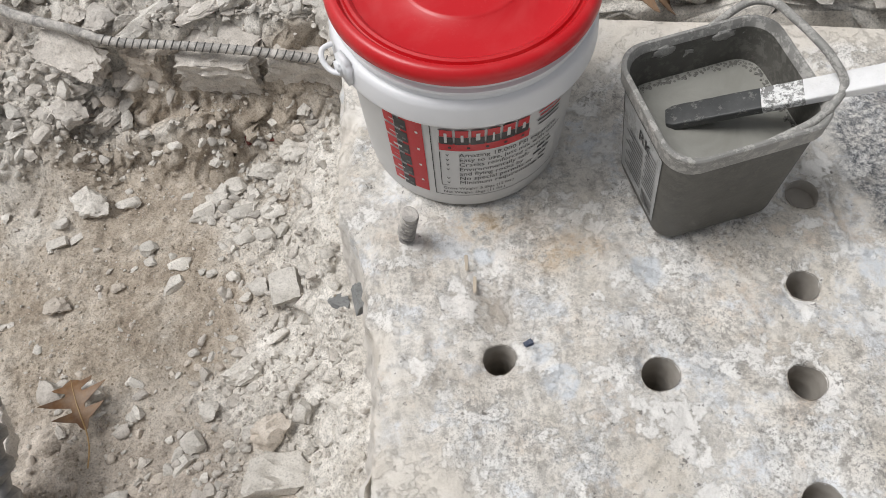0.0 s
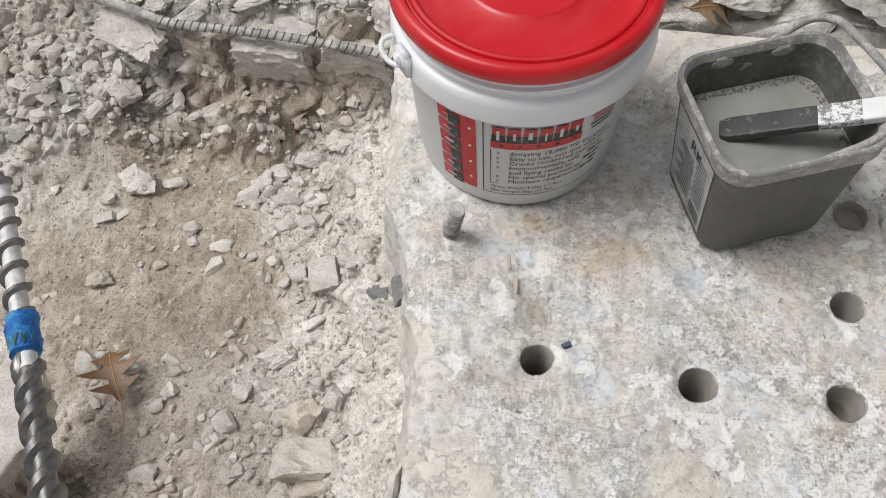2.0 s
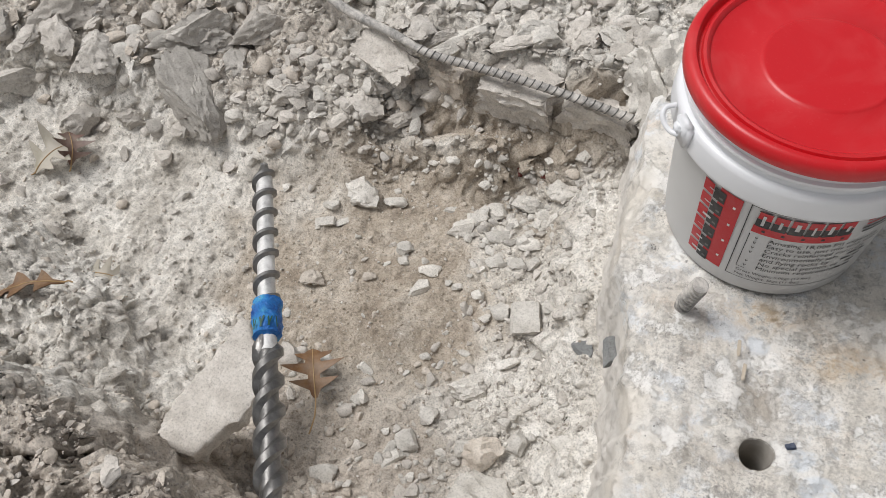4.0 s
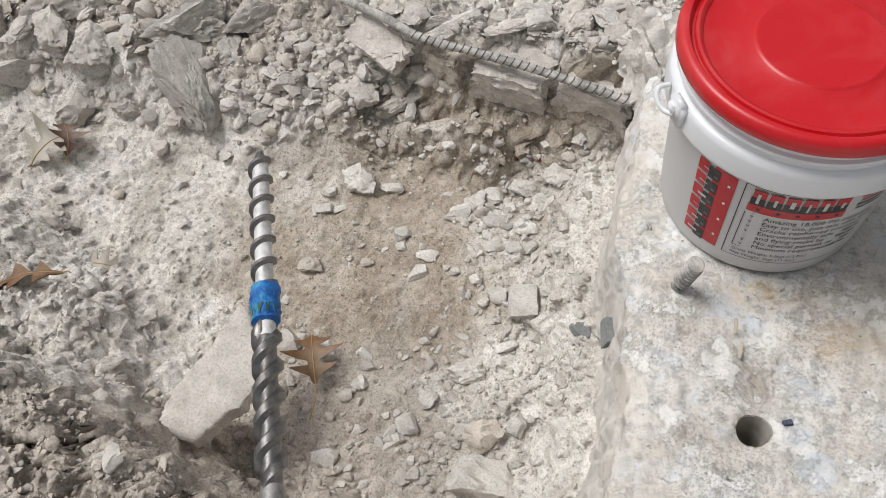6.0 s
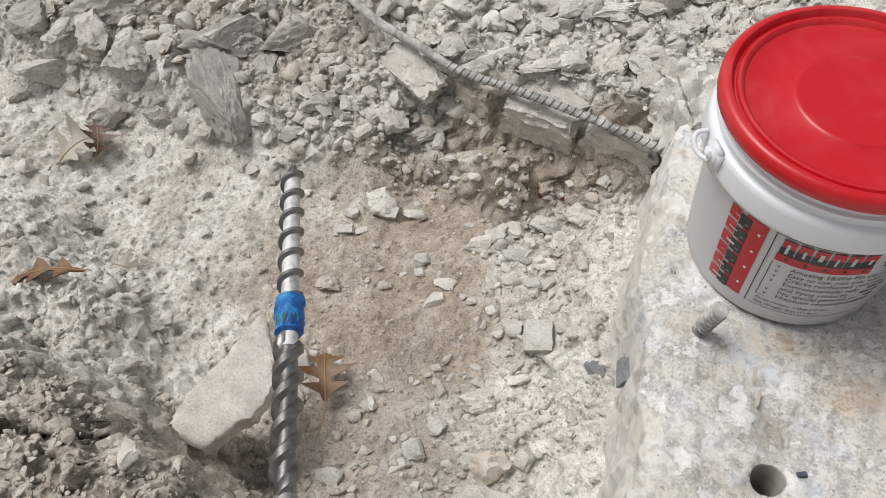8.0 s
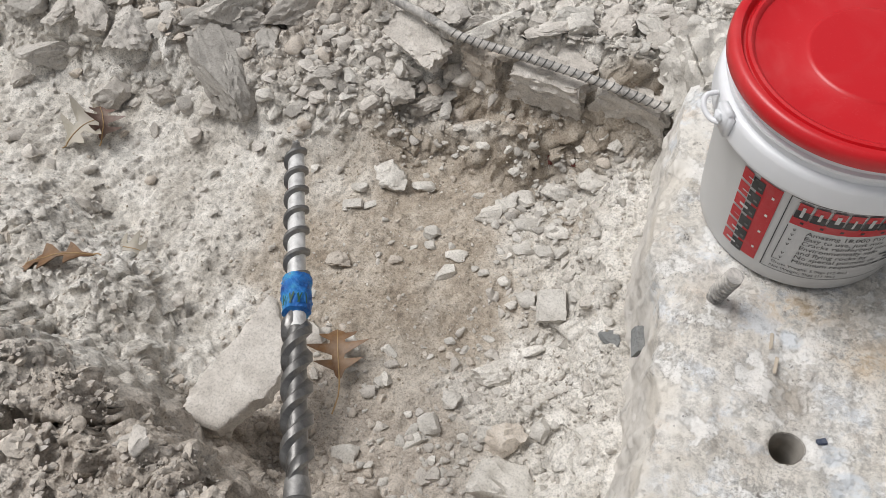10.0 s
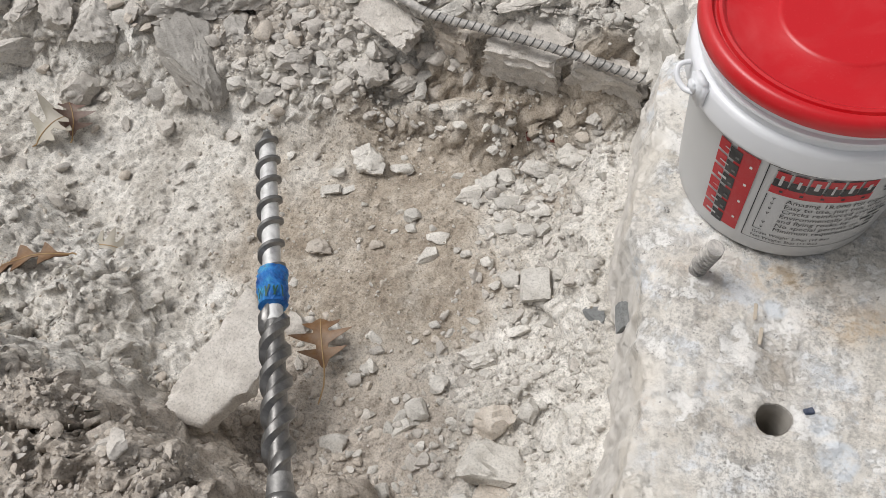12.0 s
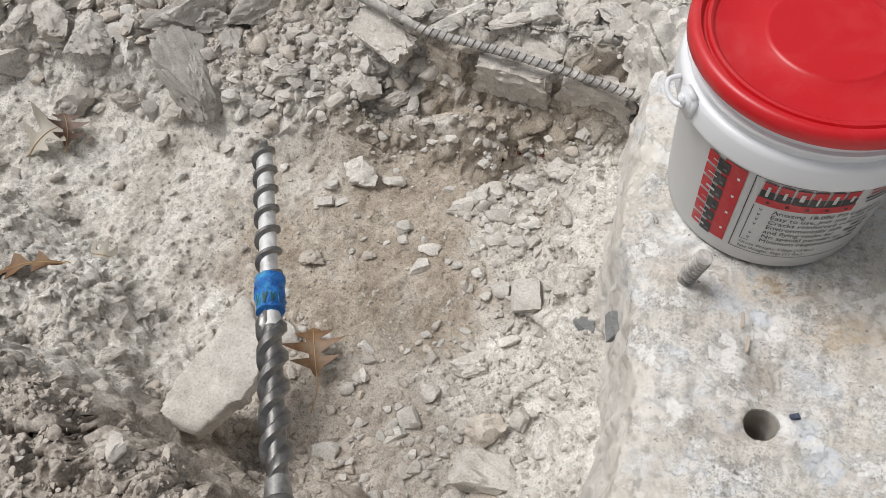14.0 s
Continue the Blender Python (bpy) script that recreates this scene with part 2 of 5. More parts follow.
def tape_material():
    n = Nodes("blue_tape")
    # shaded folds and teal highlights are put into the blue by noise
    c = n.ramp(n.noise(40, 5, 0.6, 0.5), (0.34, (0.008, 0.075, 0.30)), (0.50, (0.02, 0.18, 0.52)), (0.64, (0.06, 0.33, 0.55)))
    n.bump((n.noise(90, 6, 0.6, 2.0), 0.9, 0.0035))
    return n.done(c, 0.42, 0, 0.4)


def leaf_material(name, lo, hi, dusty):
    n = Nodes(name)
    c = n.ramp(n.noise(60, 6, 0.6, 0.4), (0.3, lo), (0.7, hi))
    m = n.math("MULTIPLY", n.ramp(n.noise(38, 7, 0.7), (0.4, 0.0), (0.65, 1.0)), dusty)
    c = n.mix(m, c, (0.46, 0.42, 0.36))
    n.bump((n.noise(220, 5, 0.6), 0.4, 0.0008))
    return n.done(c, 0.55, 0, 0.4)


SLURRY = slurry_material()
SLURRY_DARK = plastic("wet_bubble", (0.16, 0.157, 0.143), 0.15, 0.0)
TAPE = tape_material()
LEAF = leaf_material("brown_oak_leaf", (0.10, 0.045, 0.018), (0.22, 0.115, 0.045), 0.2)
LEAF_PURPLE = leaf_material("dark_curled_leaf", (0.10, 0.055, 0.045), (0.19, 0.11, 0.085), 0.3)
LEAF_GREY = leaf_material("grey_dusty_leaf", (0.34, 0.31, 0.24), (0.46, 0.42, 0.35), 0.95)
VEIN = leaf_material("leaf_vein", (0.30, 0.19, 0.08), (0.42, 0.28, 0.13), 0.1)
BLUE_PLASTIC = plastic("blue_black_plastic", (0.02, 0.035, 0.075), 0.4, 0.3)
WOOD_CHIP = leaf_material("pale_wood_chip", (0.50, 0.42, 0.32), (0.58, 0.50, 0.40), 0.6)


# ---- building helpers ----
def finish(me, material, smooth=True):
    me.materials.clear()
    me.materials.append(material)
    if smooth:
        me.polygons.foreach_set("use_smooth", [True] * len(me.polygons))
    me.update()
    return me


def mesh_of(name, bm, material, smooth=True):
    me = bpy.data.meshes.new(name)
    bm.to_mesh(me)
    bm.free()
    return finish(me, material, smooth)


def part(name, data, material, parent, label="", smooth=True):
    me = data if isinstance(data, bpy.types.Mesh) else mesh_of(name, data, material, smooth)
    ob = new(name, me)
    ob.parent = parent
    return tagged(ob, label)


def raw_mesh(name, verts, faces, material, smooth=True):
    me = bpy.data.meshes.new(name)
    me.from_pydata([tuple(v) for v in verts], [], faces)
    finish(me, material, smooth)
    if smooth and len(faces) < 30000:
        me.set_sharp_from_angle(angle=radians(38))
    return me


def sheet_faces(rows, cols, wrap=False):
    last = cols if wrap else cols - 1
    return [(r * cols + c, r * cols + (c + 1) % cols, (r + 1) * cols + (c + 1) % cols, (r + 1) * cols + c) for r in range(rows - 1) for c in range(last)]


def lathe(profile, seg=96):
    """A turned mesh (verts, faces) from (radius, z) pairs."""
    a = np.linspace(0, 2 * math.pi, seg, endpoint=False)
    verts = [(r * math.cos(t), r * math.sin(t), z) for r, z in profile for t in a]
    return verts, sheet_faces(len(profile), seg, True)


def tube(points, radius, seg=12, cap=True):
    """A round rod along points; radius: a number or one for each point."""
    pts = [Vector(p) for p in points]
    rad = radius if isinstance(radius, (list, tuple)) else [radius] * len(pts)
    verts, up = [], Vector((0.13, 0.21, 0.97))
    for i, p in enumerate(pts):
        d = (pts[min(i + 1, len(pts) - 1)] - pts[max(i - 1, 0)]).normalized()
        e = d.cross(up).normalized()
        f = e.cross(d)
        for k in range(seg):
            t = 2 * math.pi * k / seg
            verts.append(p + rad[i] * (math.cos(t) * e + math.sin(t) * f))
    faces = sheet_faces(len(pts), seg, True)
    if cap:
        faces += [tuple(range(seg)), tuple(range(len(verts) - seg, len(verts)))]
    return verts, faces


def curve_through(points, n):
    """n points on a smooth line through the given ones."""
    p = np.array(points, float)
    out = []
    for s in np.linspace(0, len(p) - 1 - 1e-6, n):
        i = int(s)
        t = s - i
        a, b, c, d = p[max(i - 1, 0)], p[i], p[i + 1], p[min(i + 2, len(p) - 1)]
        out.append(0.5 * (2 * b + (c - a) * t + (2 * a - 5 * b + 4 * c - d) * t * t + (3 * b - a - 3 * c + d) * t ** 3))
    return out


# ---- the lie of the land ----
def ease(a, b, v):
    s = np.clip((np.asarray(v, float) - a) / (b - a), 0, 1)
    return s * s * (3 - 2 * s)


@functools.lru_cache(None)
def chance_grid(seed):
    return np.random.RandomState(seed).uniform(-1, 1, (256, 256))


@functools.lru_cache(None)
def crumb_grid(seed, share):
    rnd = np.random.RandomState(seed)
    jx, jy, jr = rnd.uniform(0, 1, (3, 128, 128))
    return jx, jy, np.where(rnd.uniform(0, 1, (128, 128)) < share, 0.25 + 0.35 * jr, 0.0)


def vnoise(x, y, size, seed):
    """Smooth value noise of -1 to 1 with lumps of that size."""
    grid = chance_grid(seed)
    u, v = np.asarray(x, float) / size + 1000.0, np.asarray(y, float) / size + 1000.0
    i, j = np.floor(u).astype(int), np.floor(v).astype(int)
    a, b = u - i, v - j
    a, b = a * a * (3 - 2 * a), b * b * (3 - 2 * b)
    i0, i1, j0, j1 = i % 256, (i + 1) % 256, j % 256, (j + 1) % 256
    return (grid[i0, j0] * (1 - a) + grid[i1, j0] * a) * (1 - b) + (grid[i0, j1] * (1 - a) + grid[i1, j1] * a) * b


def slab_edge(y):
    """The x of the slab's broken top edge."""
    return np.interp(y, [0.0, 0.18, 0.24, 0.30, 0.35, 0.405, 0.466, 0.56, 0.72], [-0.125, -0.113, -0.108, -0.106, -0.114, -0.125, -0.150, -0.156, -0.17])


def land(x, y):
    """The height of the ground beside the slab, without its fine lumps."""
    x, y = np.asarray(x, float), np.asarray(y, float)
    z = -0.238 + 0.05 * ease(-0.86, -1.25, x) + 0 * y
    z = z + 0.012 * ease(-0.36, -0.26, x) * ease(0.2, 0.4, y)
    # dirt banked up against the slab's side
    z = z + 0.075 * ease(-0.235, -0.150, x - (slab_edge(y) + 0.12)) * ease(0.74, 0.66, y)
    # the bank at the back: a steep face under the broken slabs, a slope further out
    face = ease(0.675, 0.775, y) * 0.085 + ease(0.765, 0.805, y) * 0.085
    slope = ease(0.60, 0.76, y) * 0.085 + np.clip(y - 0.80, 0, 0.6) * 0.42
    w = ease(-0.50, -0.62, x)
    back = (face + np.clip(y - 0.80, 0, 0.8) * 0.10) * (1 - w) + slope * w
    z = z + back
    right = ease(-0.13, -0.05, x) * ease(0.69, 0.73, y)
    z = z * (1 - right) + (-0.015 + 0.12 * np.clip(y - 0.8, 0, 0.8)) * right
    # the heap in the foreground
    yb = np.interp(x, [-0.95, -0.6, -0.47, -0.36, -0.29, -0.23], [0.135, 0.125, 0.085, 0.055, 0.010, -0.12])
    d = y - yb
    step = np.interp(x, [-1.0, -0.87, -0.74, -0.60, -0.52], [0.28, 0.235, 0.165, 0.10, 0.07])
    heap = 0.20 * ease(0.105, -0.02, d) + 0.09 * ease(0.06, -0.06, d - step)
    z = z + heap * ease(-0.2, -0.33, x)
    return z


def sandy(x, y):
    """Where brown sand lies bare: 1, under pale dust: 0."""
    a = 1.05 - np.hypot((x + 0.475) / 0.19, (y - 0.47) / 0.27)
    a = np.maximum(a, 1 - np.hypot((x + 0.31) / 0.24, (y - 0.765) / 0.075))
    a = np.maximum(a, 0.8 - np.hypot((x + 0.60) / 0.16, (y - 0.52) / 0.16))
    a = np.maximum(a, 0.75 - np.hypot((x + 0.47) / 0.26, (y - 0.655) / 0.13))
    a = a + 0.34 * vnoise(x, y, 0.07, 5) + 0.14 * vnoise(x, y, 0.022, 6)
    return ease(-0.15, 0.55, a) * ease(0.805, 0.775, y)


def crumbs(x, y, size, seed, share=0.6):
    """Half-buried rounded lumps of about that size, heights of 0 to 1 times it."""
    jx, jy, jr = crumb_grid(seed, share)
    u, v = np.asarray(x, float) / size + 500.0, np.asarray(y, float) / size + 500.0
    i, j = np.floor(u).astype(int), np.floor(v).astype(int)
    top = np.zeros(np.shape(u))
    for di in (-1, 0, 1):
        for dj in (-1, 0, 1):
            a, b = (i + di) % 128, (j + dj) % 128
            d2 = (i + di + jx[a, b] - u) ** 2 + (j + dj + jy[a, b] - v) ** 2
            top = np.maximum(top, np.sqrt(np.clip(jr[a, b] ** 2 - d2, 0, None)))
    return top * size


# ---- ground: one sheet to the horizon ----
def fine_land(x, y):
    wx = 0.020 * vnoise(x, y, 0.075, 23) + 0.008 * vnoise(x, y, 0.027, 24)
    wy = 0.024 * vnoise(x, y, 0.080, 25) + 0.009 * vnoise(x, y, 0.024, 26)
    z = land(x + wx, y + wy)
    sand = sandy(x, y)
    heap = ease(0.10, -0.02, y - np.interp(x, [-0.95, -0.6, -0.47, -0.36, -0.29], [0.135, 0.135, 0.095, 0.045, -0.05])) * ease(-0.28, -0.4, x)
    left = ease(-0.66, -0.8, x) * ease(0.5, 0.3, y)
    bank = ease(0.66, 0.73, y)
    pit = ease(-0.40, -0.30, x) * (1 - bank)
    rough = 0.55 + 0.45 * heap + 0.45 * left + 0.55 * bank + 0.10 * pit - 0.15 * sand * (1 - bank)
    lumps = 0.012 * vnoise(x, y, 0.085, 11) + 0.0065 * np.abs(vnoise(x, y, 0.034, 12)) * 1.6 + 0.0045 * vnoise(x, y, 0.016, 13) + 0.0026 * vnoise(x, y, 0.0085, 14)
    lumps = lumps + 0.5 * crumbs(x, y, 0.034, 15, 0.45) + 0.65 * crumbs(x, y, 0.017, 16, 0.5) + 0.8 * crumbs(x, y, 0.010, 17, 0.6)
    # the heap: earth in fused clods of every size
    clods = 0.7 * crumbs(x + 0.3 * wx, y, 0.030, 18, 0.55) + 0.8 * crumbs(x + 0.3 * wx, y, 0.018, 19, 0.7) + 0.9 * crumbs(x, y + 0.3 * wy, 0.0105, 20, 0.85)
    mounds = ease(-0.1, 0.6, vnoise(x, y, 0.11, 33) + 0.4 * vnoise(x, y, 0.04, 34)) * (1 - sand)
    lumps = lumps + np.clip(heap + 0.3 * left + 0.45 * mounds, 0, 1) * clods * 0.75
    near = np.exp(-(3 * np.clip(np.hypot(x + 0.4, y - 0.4) - 1.2, 0, None)) ** 2) * ease(-0.30, -0.09, y)
    # cracks and caves in the heap's broken front
    cut = np.abs(vnoise(x, y, 0.06, 21) + 0.4 * vnoise(x, y, 0.02, 22))
    z = z - 0.007 * heap * ease(0.06, 0.0, cut)
    jag = 0.012 * vnoise(x, y, 0.03, 27) + 0.006 * vnoise(x, y, 0.012, 28)
    for x0, x1, y0, y1, deep, half in ((-0.72, -0.565, 0.035, 0.118, 0.045, 0.008), (-0.69, -0.60, 0.232, 0.190, 0.018, 0.007)):
        off = y - (y0 + (y1 - y0) * (x - x0) / (x1 - x0)) + jag
        z = z - deep * ease(half, 0.0, np.abs(off)) * ease(x0 - 0.02, x0 + 0.02, x) * ease(x1 + 0.02, x1 - 0.02, x)
    # hollows under the flat shard, and one under the bank's lip
    z = z - 0.022 * np.exp(-(((x + 0.520) / 0.030) ** 2 + ((y - 0.195) / 0.030) ** 2))
    z = z - 0.075 * np.exp(-(((x + 0.568) / 0.050) ** 2 + ((y - 0.175) / 0.034) ** 2))
    z = z - 0.03 * np.exp(-(((x + 0.44) / 0.07) ** 2 + ((y - 0.755) / 0.018) ** 2))
    # earth colour also covers the pit floor next to the heap
    beside_heap = 1.0 * ease(0.37, 0.25, y + 0.05 * vnoise(x, y, 0.06, 29)) * ease(-0.24, -0.34, x) * ease(-0.66, -0.58, x)
    brown = heap * ease(0.190, 0.125, y + 0.03 * vnoise(x, y, 0.05, 30)) * (0.55 + 0.45 * ease(-0.5, 0.4, vnoise(x, y, 0.12, 31)))
    banked = 0.7 * ease(0.69, 0.78, y + 0.04 * vnoise(x, y, 0.06, 35)) * ease(-0.60, -0.70, x)
    return z + rough * lumps * near, sand, np.clip(np.maximum(np.maximum(brown, beside_heap), banked), 0, 1)


def make_ground():
    def axis(lo, hi, step, far):
        mid = np.arange(lo, hi + step / 2, step)
        out = np.geomspace(step * 2, far, 64)
        return np.concatenate([(lo - out)[::-1], mid, hi + out])

    xs, ys = axis(-1.36, -0.08, 0.0021, 300.0), axis(-0.08, 1.22, 0.0021, 300.0)
    X, Y = np.meshgrid(xs, ys)
    Z, sand, earth = fine_land(X, Y)
    # crumbling, overhanging steep faces
    slope = np.hypot(np.gradient(Z, axis=1) / np.gradient(X, axis=1), np.gradient(Z, axis=0) / np.gradient(Y, axis=0))
    steep = ease(0.9, 2.0, slope) * (np.hypot(X + 0.4, Y - 0.4) < 1.2)
    dx = steep * (0.012 * vnoise(Z, Y, 0.026, 91) + 0.006 * vnoise(Z, Y, 0.010, 92))
    dy = steep * (0.012 * vnoise(X, Z, 0.026, 93) + 0.006 * vnoise(X, Z, 0.010, 94))
    X, Y = X + dx, Y + dy
    flat = ease(1.25, 2.2, np.hypot(X + 0.4, Y - 0.4))
    Z = Z * (1 - flat) + (-0.03 + 0.02 * vnoise(X, Y, 0.9, 32)) * flat
    sand, earth = sand * (1 - flat), earth * (1 - flat)
    Z = np.where((X > slab_edge(Y) - 0.012) & (X < 0.72) & (Y > -0.09) & (Y < 0.72), np.minimum(Z, -0.21), Z)
    me = raw_mesh("ground", np.stack([X.ravel(), Y.ravel(), Z.ravel()], 1).tolist(), sheet_faces(len(ys), len(xs)), GROUND)
    for name, values in (("sand", sand), ("earth", earth)):
        me.attributes.new(name, "FLOAT", "POINT").data.foreach_set("value", values.ravel().astype(np.float32))
    return tagged(new("ground", me), "dusty grey-brown excavated ground with bare sand", "ground", kind="structure")


ground = make_ground()

# ---- slab with drilled holes ----
HOLES = [(0.010, 0.302, 0.0155), (0.156, 0.284, 0.0170), (0.301, 0.371, 0.0150), (0.285, 0.274, 0.0170), (0.277, 0.166, 0.0175), (0.320, 0.473, 0.0165)]
FILLED = 5  # the one that is filled up to just below its rim


def rim(i, x, y):
    """How far a hole's chipped rim strays from round, in the way of (x, y) from its middle."""
    t = np.arctan2(y, x)
    return 1 + 0.035 * np.sin(2 * t + i) + 0.02 * np.sin(3 * t + 2.3 * i)


def slab_top(x, y):
    z = 0.0035 * vnoise(x, y, 0.11, 41) + 0.0026 * vnoise(x, y, 0.04, 42) + 0.0018 * vnoise(x, y, 0.016, 43) + 0.0010 * vnoise(x, y, 0.0075, 56)
    z = z - 0.004 * ease(0.35, 0.8, vnoise(x, y, 0.055, 44)) - 0.0012 * ease(0.2, 0.7, vnoise(x, y, 0.009, 45))
    smooth_back = ease(0.62, 0.66, y) * ease(0.06, 0.12, x)
    z = z * (1 - 0.75 * smooth_back)
    # chipped rims, a crack with a scar that runs to a hole, a filled hole
    for hx, hy, hr in HOLES:
        r = np.hypot(x - hx, y - hy)
        z = z - 0.004 * ease(hr * 1.45, hr * 0.95, r + 0.004 * vnoise(x, y, 0.012, 46))
    z = z - 0.006 * np.exp(-(((x - 0.008) / 0.015) ** 2 + ((y - 0.345) / 0.026) ** 2))
    z = z - 0.006 * ease(0.0045, 0.0, np.abs(x - 0.018 - 0.15 * (y - 0.36) + 0.006 * vnoise(x, y, 0.02, 66))) * ease(0.335, 0.345, y) * ease(0.395, 0.375, y)
    crack = np.abs(x - 0.335 - 0.25 * (0.50 - y) * (y < 0.50) + 0.012 * vnoise(x, y, 0.03, 47))
    z = z - 0.006 * ease(0.004, 0.0, crack) * ease(0.40, 0.43, y) * ease(0.56, 0.52, y)
    d = x - slab_edge(y)
    z = z - 0.016 * ease(0.028, 0.0, d + 0.014 * vnoise(x, y, 0.04, 48)) * (0.25 + 0.75 * ease(-0.2, 0.5, vnoise(x, y, 0.07, 49)))
    z = z + 0.35 * crumbs(x, y, 0.016, 57, 0.5) * ease(0.05, 0.01, d)
    split = np.abs(x + 0.111 - 0.004 * vnoise(y, y * 0, 0.03, 58))
    z = z - 0.034 * ease(0.0042, 0.0008, split) * ease(0.213, 0.203, y) * ease(0.10, 0.13, y)
    # a ragged second edge where a layer has flaked off
    lip = d - 0.034 - 0.012 * vnoise(y, y * 0, 0.045, 68) - 0.006 * vnoise(x, y, 0.014, 69)
    z = z - 0.0065 * ease(0.003, -0.003, lip) * ease(0.25, 0.29, y) * ease(0.47, 0.42, y)
    return z


def make_slab():
    step = 0.003
    ys = np.arange(-0.10, 0.7301, step)
    us = np.concatenate([-np.linspace(1, 0, 72, endpoint=False), np.arange(0, 0.90, step)])
    U, Y = np.meshgrid(us, ys)
    edge = slab_edge(Y) + 0.006 * vnoise(Y, Y * 0, 0.05, 51) + 0.003 * vnoise(Y, Y * 0, 0.014, 52)
    side = np.clip(-U, 0, 1)
    X = edge + np.clip(U, 0, None) - 0.040 * side
    Z = slab_top(X, Y)
    back_y = 0.722 - 0.11 * (X - 0.15)
    Y = np.minimum(Y, back_y + 0.0)
    X = X + (side > 0) * (0.003 * vnoise(Y, side * 0.24, 0.045, 53) + 0.002 * vnoise(Y, side * 0.24, 0.016, 54) + 0.006 * vnoise(Y, side * 0.24, 0.10, 59) + 0.0012 * vnoise(Y, side * 0.24, 0.008, 60) - 0.15 * crumbs(Y, side * 0.24, 0.022, 64, 0.4) - 0.25 * crumbs(Y, side * 0.24, 0.011, 65, 0.4)) * np.minimum(1, side * 8)
    Z = Z - 0.26 * side
    Y = Y + (side > 0) * 0.004 * vnoise(Y, side * 0.24, 0.02, 55)
    for i, (hx, hy, hr) in enumerate(HOLES):
        r = np.hypot(X - hx, Y - hy)
        edge_r = hr * rim(i, X - hx, Y - hy)
        ring = (np.abs(r - edge_r) < step * 0.8) & (side == 0)
        k = np.where(ring, edge_r / np.maximum(r, 1e-6), 1.0)
        X, Y = hx + (X - hx) * k, hy + (Y - hy) * k
    rows, cols = U.shape
    verts = np.stack([X.ravel(), Y.ravel(), Z.ravel()], 1)
    faces = np.array(sheet_faces(rows, cols))
    mid = verts[faces].mean(1)
    keep = np.ones(len(faces), bool)
    for i, (hx, hy, hr) in enumerate(HOLES):
        keep &= ~((np.hypot(mid[:, 0] - hx, mid[:, 1] - hy) < hr * 0.985 * rim(i, mid[:, 0] - hx, mid[:, 1] - hy)) & (mid[:, 2] > -0.05))
    spans = np.ptp(verts[faces][:, :, 1], axis=1)
    keep &= ~((spans < 1e-5) & (mid[:, 2] > -0.05))
    verts, faces = verts.tolist(), faces[keep].tolist()
    # back and front walls below the top
    for row, off in ((rows - 1, 0), (0, 0)):
        base = len(verts)
        line = [verts[row * cols + c] for c in range(cols)]
        verts += [(x, y, min(z, -0.255) if z < -0.2 else -0.26) for x, y, z in line]
        faces += [(row * cols + c, row * cols + c + 1, base + c + 1, base + c) for c in range(cols - 1)]
    me = raw_mesh("slab", verts, faces, SLAB)
    v = np.array(verts)
    x, y, z = v.T
    side_value = ease(-0.025, -0.07, z)
    def spot(px, py, rx, ry):
        return np.exp(-(((x - px) / rx) ** 2 + ((y - py) / ry) ** 2))

    stain = spot(-0.012, 0.448, 0.030, 0.018) + spot(0.062, 0.407, 0.035, 0.016) + spot(0.100, 0.420, 0.028, 0.016) + 0.7 * spot(0.23, 0.405, 0.03, 0.025) + 0.5 * spot(0.03, 0.45, 0.06, 0.02)
    scar = spot(0.008, 0.350, 0.018, 0.030) + 0.6 * spot(-0.02, 0.285, 0.03, 0.014)
    worn = 0.9 * spot(0.0, 0.235, 0.075, 0.05) + 0.7 * spot(0.09, 0.335, 0.09, 0.03) + 0.6 * spot(-0.06, 0.38, 0.03, 0.04) + 0.6 * spot(0.10, 0.215, 0.06, 0.03)
    grime = ease(0.012, 0.035, x - np.interp(y, [0.40, 0.43, 0.50, 0.56, 0.66], [0.42, 0.362, 0.345, 0.340, 0.44]) + 0.008 * vnoise(x, y, 0.02, 61)) * ease(0.40, 0.43, y) * ease(0.66, 0.60, y)
    dust = np.maximum(ease(0.60, 0.66, y) * ease(0.05, 0.12, x), ease(0.26, 0.20, y + 0.4 * (x + 0.1)) * ease(0.06, -0.02, x)) * ease(-0.6, 0.1, vnoise(x, y, 0.05, 62))
    dust = np.maximum(dust, 0.9 * ease(0.035, 0.005, x - slab_edge(y)) * ease(-0.3, 0.4, vnoise(x, y, 0.04, 63)))
    patch = sum(ease(r, r * 0.75, np.hypot(x - px, y - py) + 0.005 * vnoise(x, y, 0.012, 67)) for px, py, r in ((0.157, 0.392, 0.019), (0.067, 0.277, 0.018), (0.372, 0.388, 0.022), (0.047, 0.308, 0.012), (-0.001, 0.413, 0.012)))
    for name, values in (("patch", np.clip(patch, 0, 1)), ("scar", np.clip(scar, 0, 1)), ("worn", np.clip(worn, 0, 1)), ("side", side_value), ("stain", np.clip(stain, 0, 1)), ("grime", grime), ("dust", dust)):
        me.attributes.new(name, "FLOAT", "POINT").data.foreach_set("value", values.astype(np.float32))
    slab = tagged(new("slab", me), "pale weathered concrete slab with drilled round holes", "slab", kind="structure")
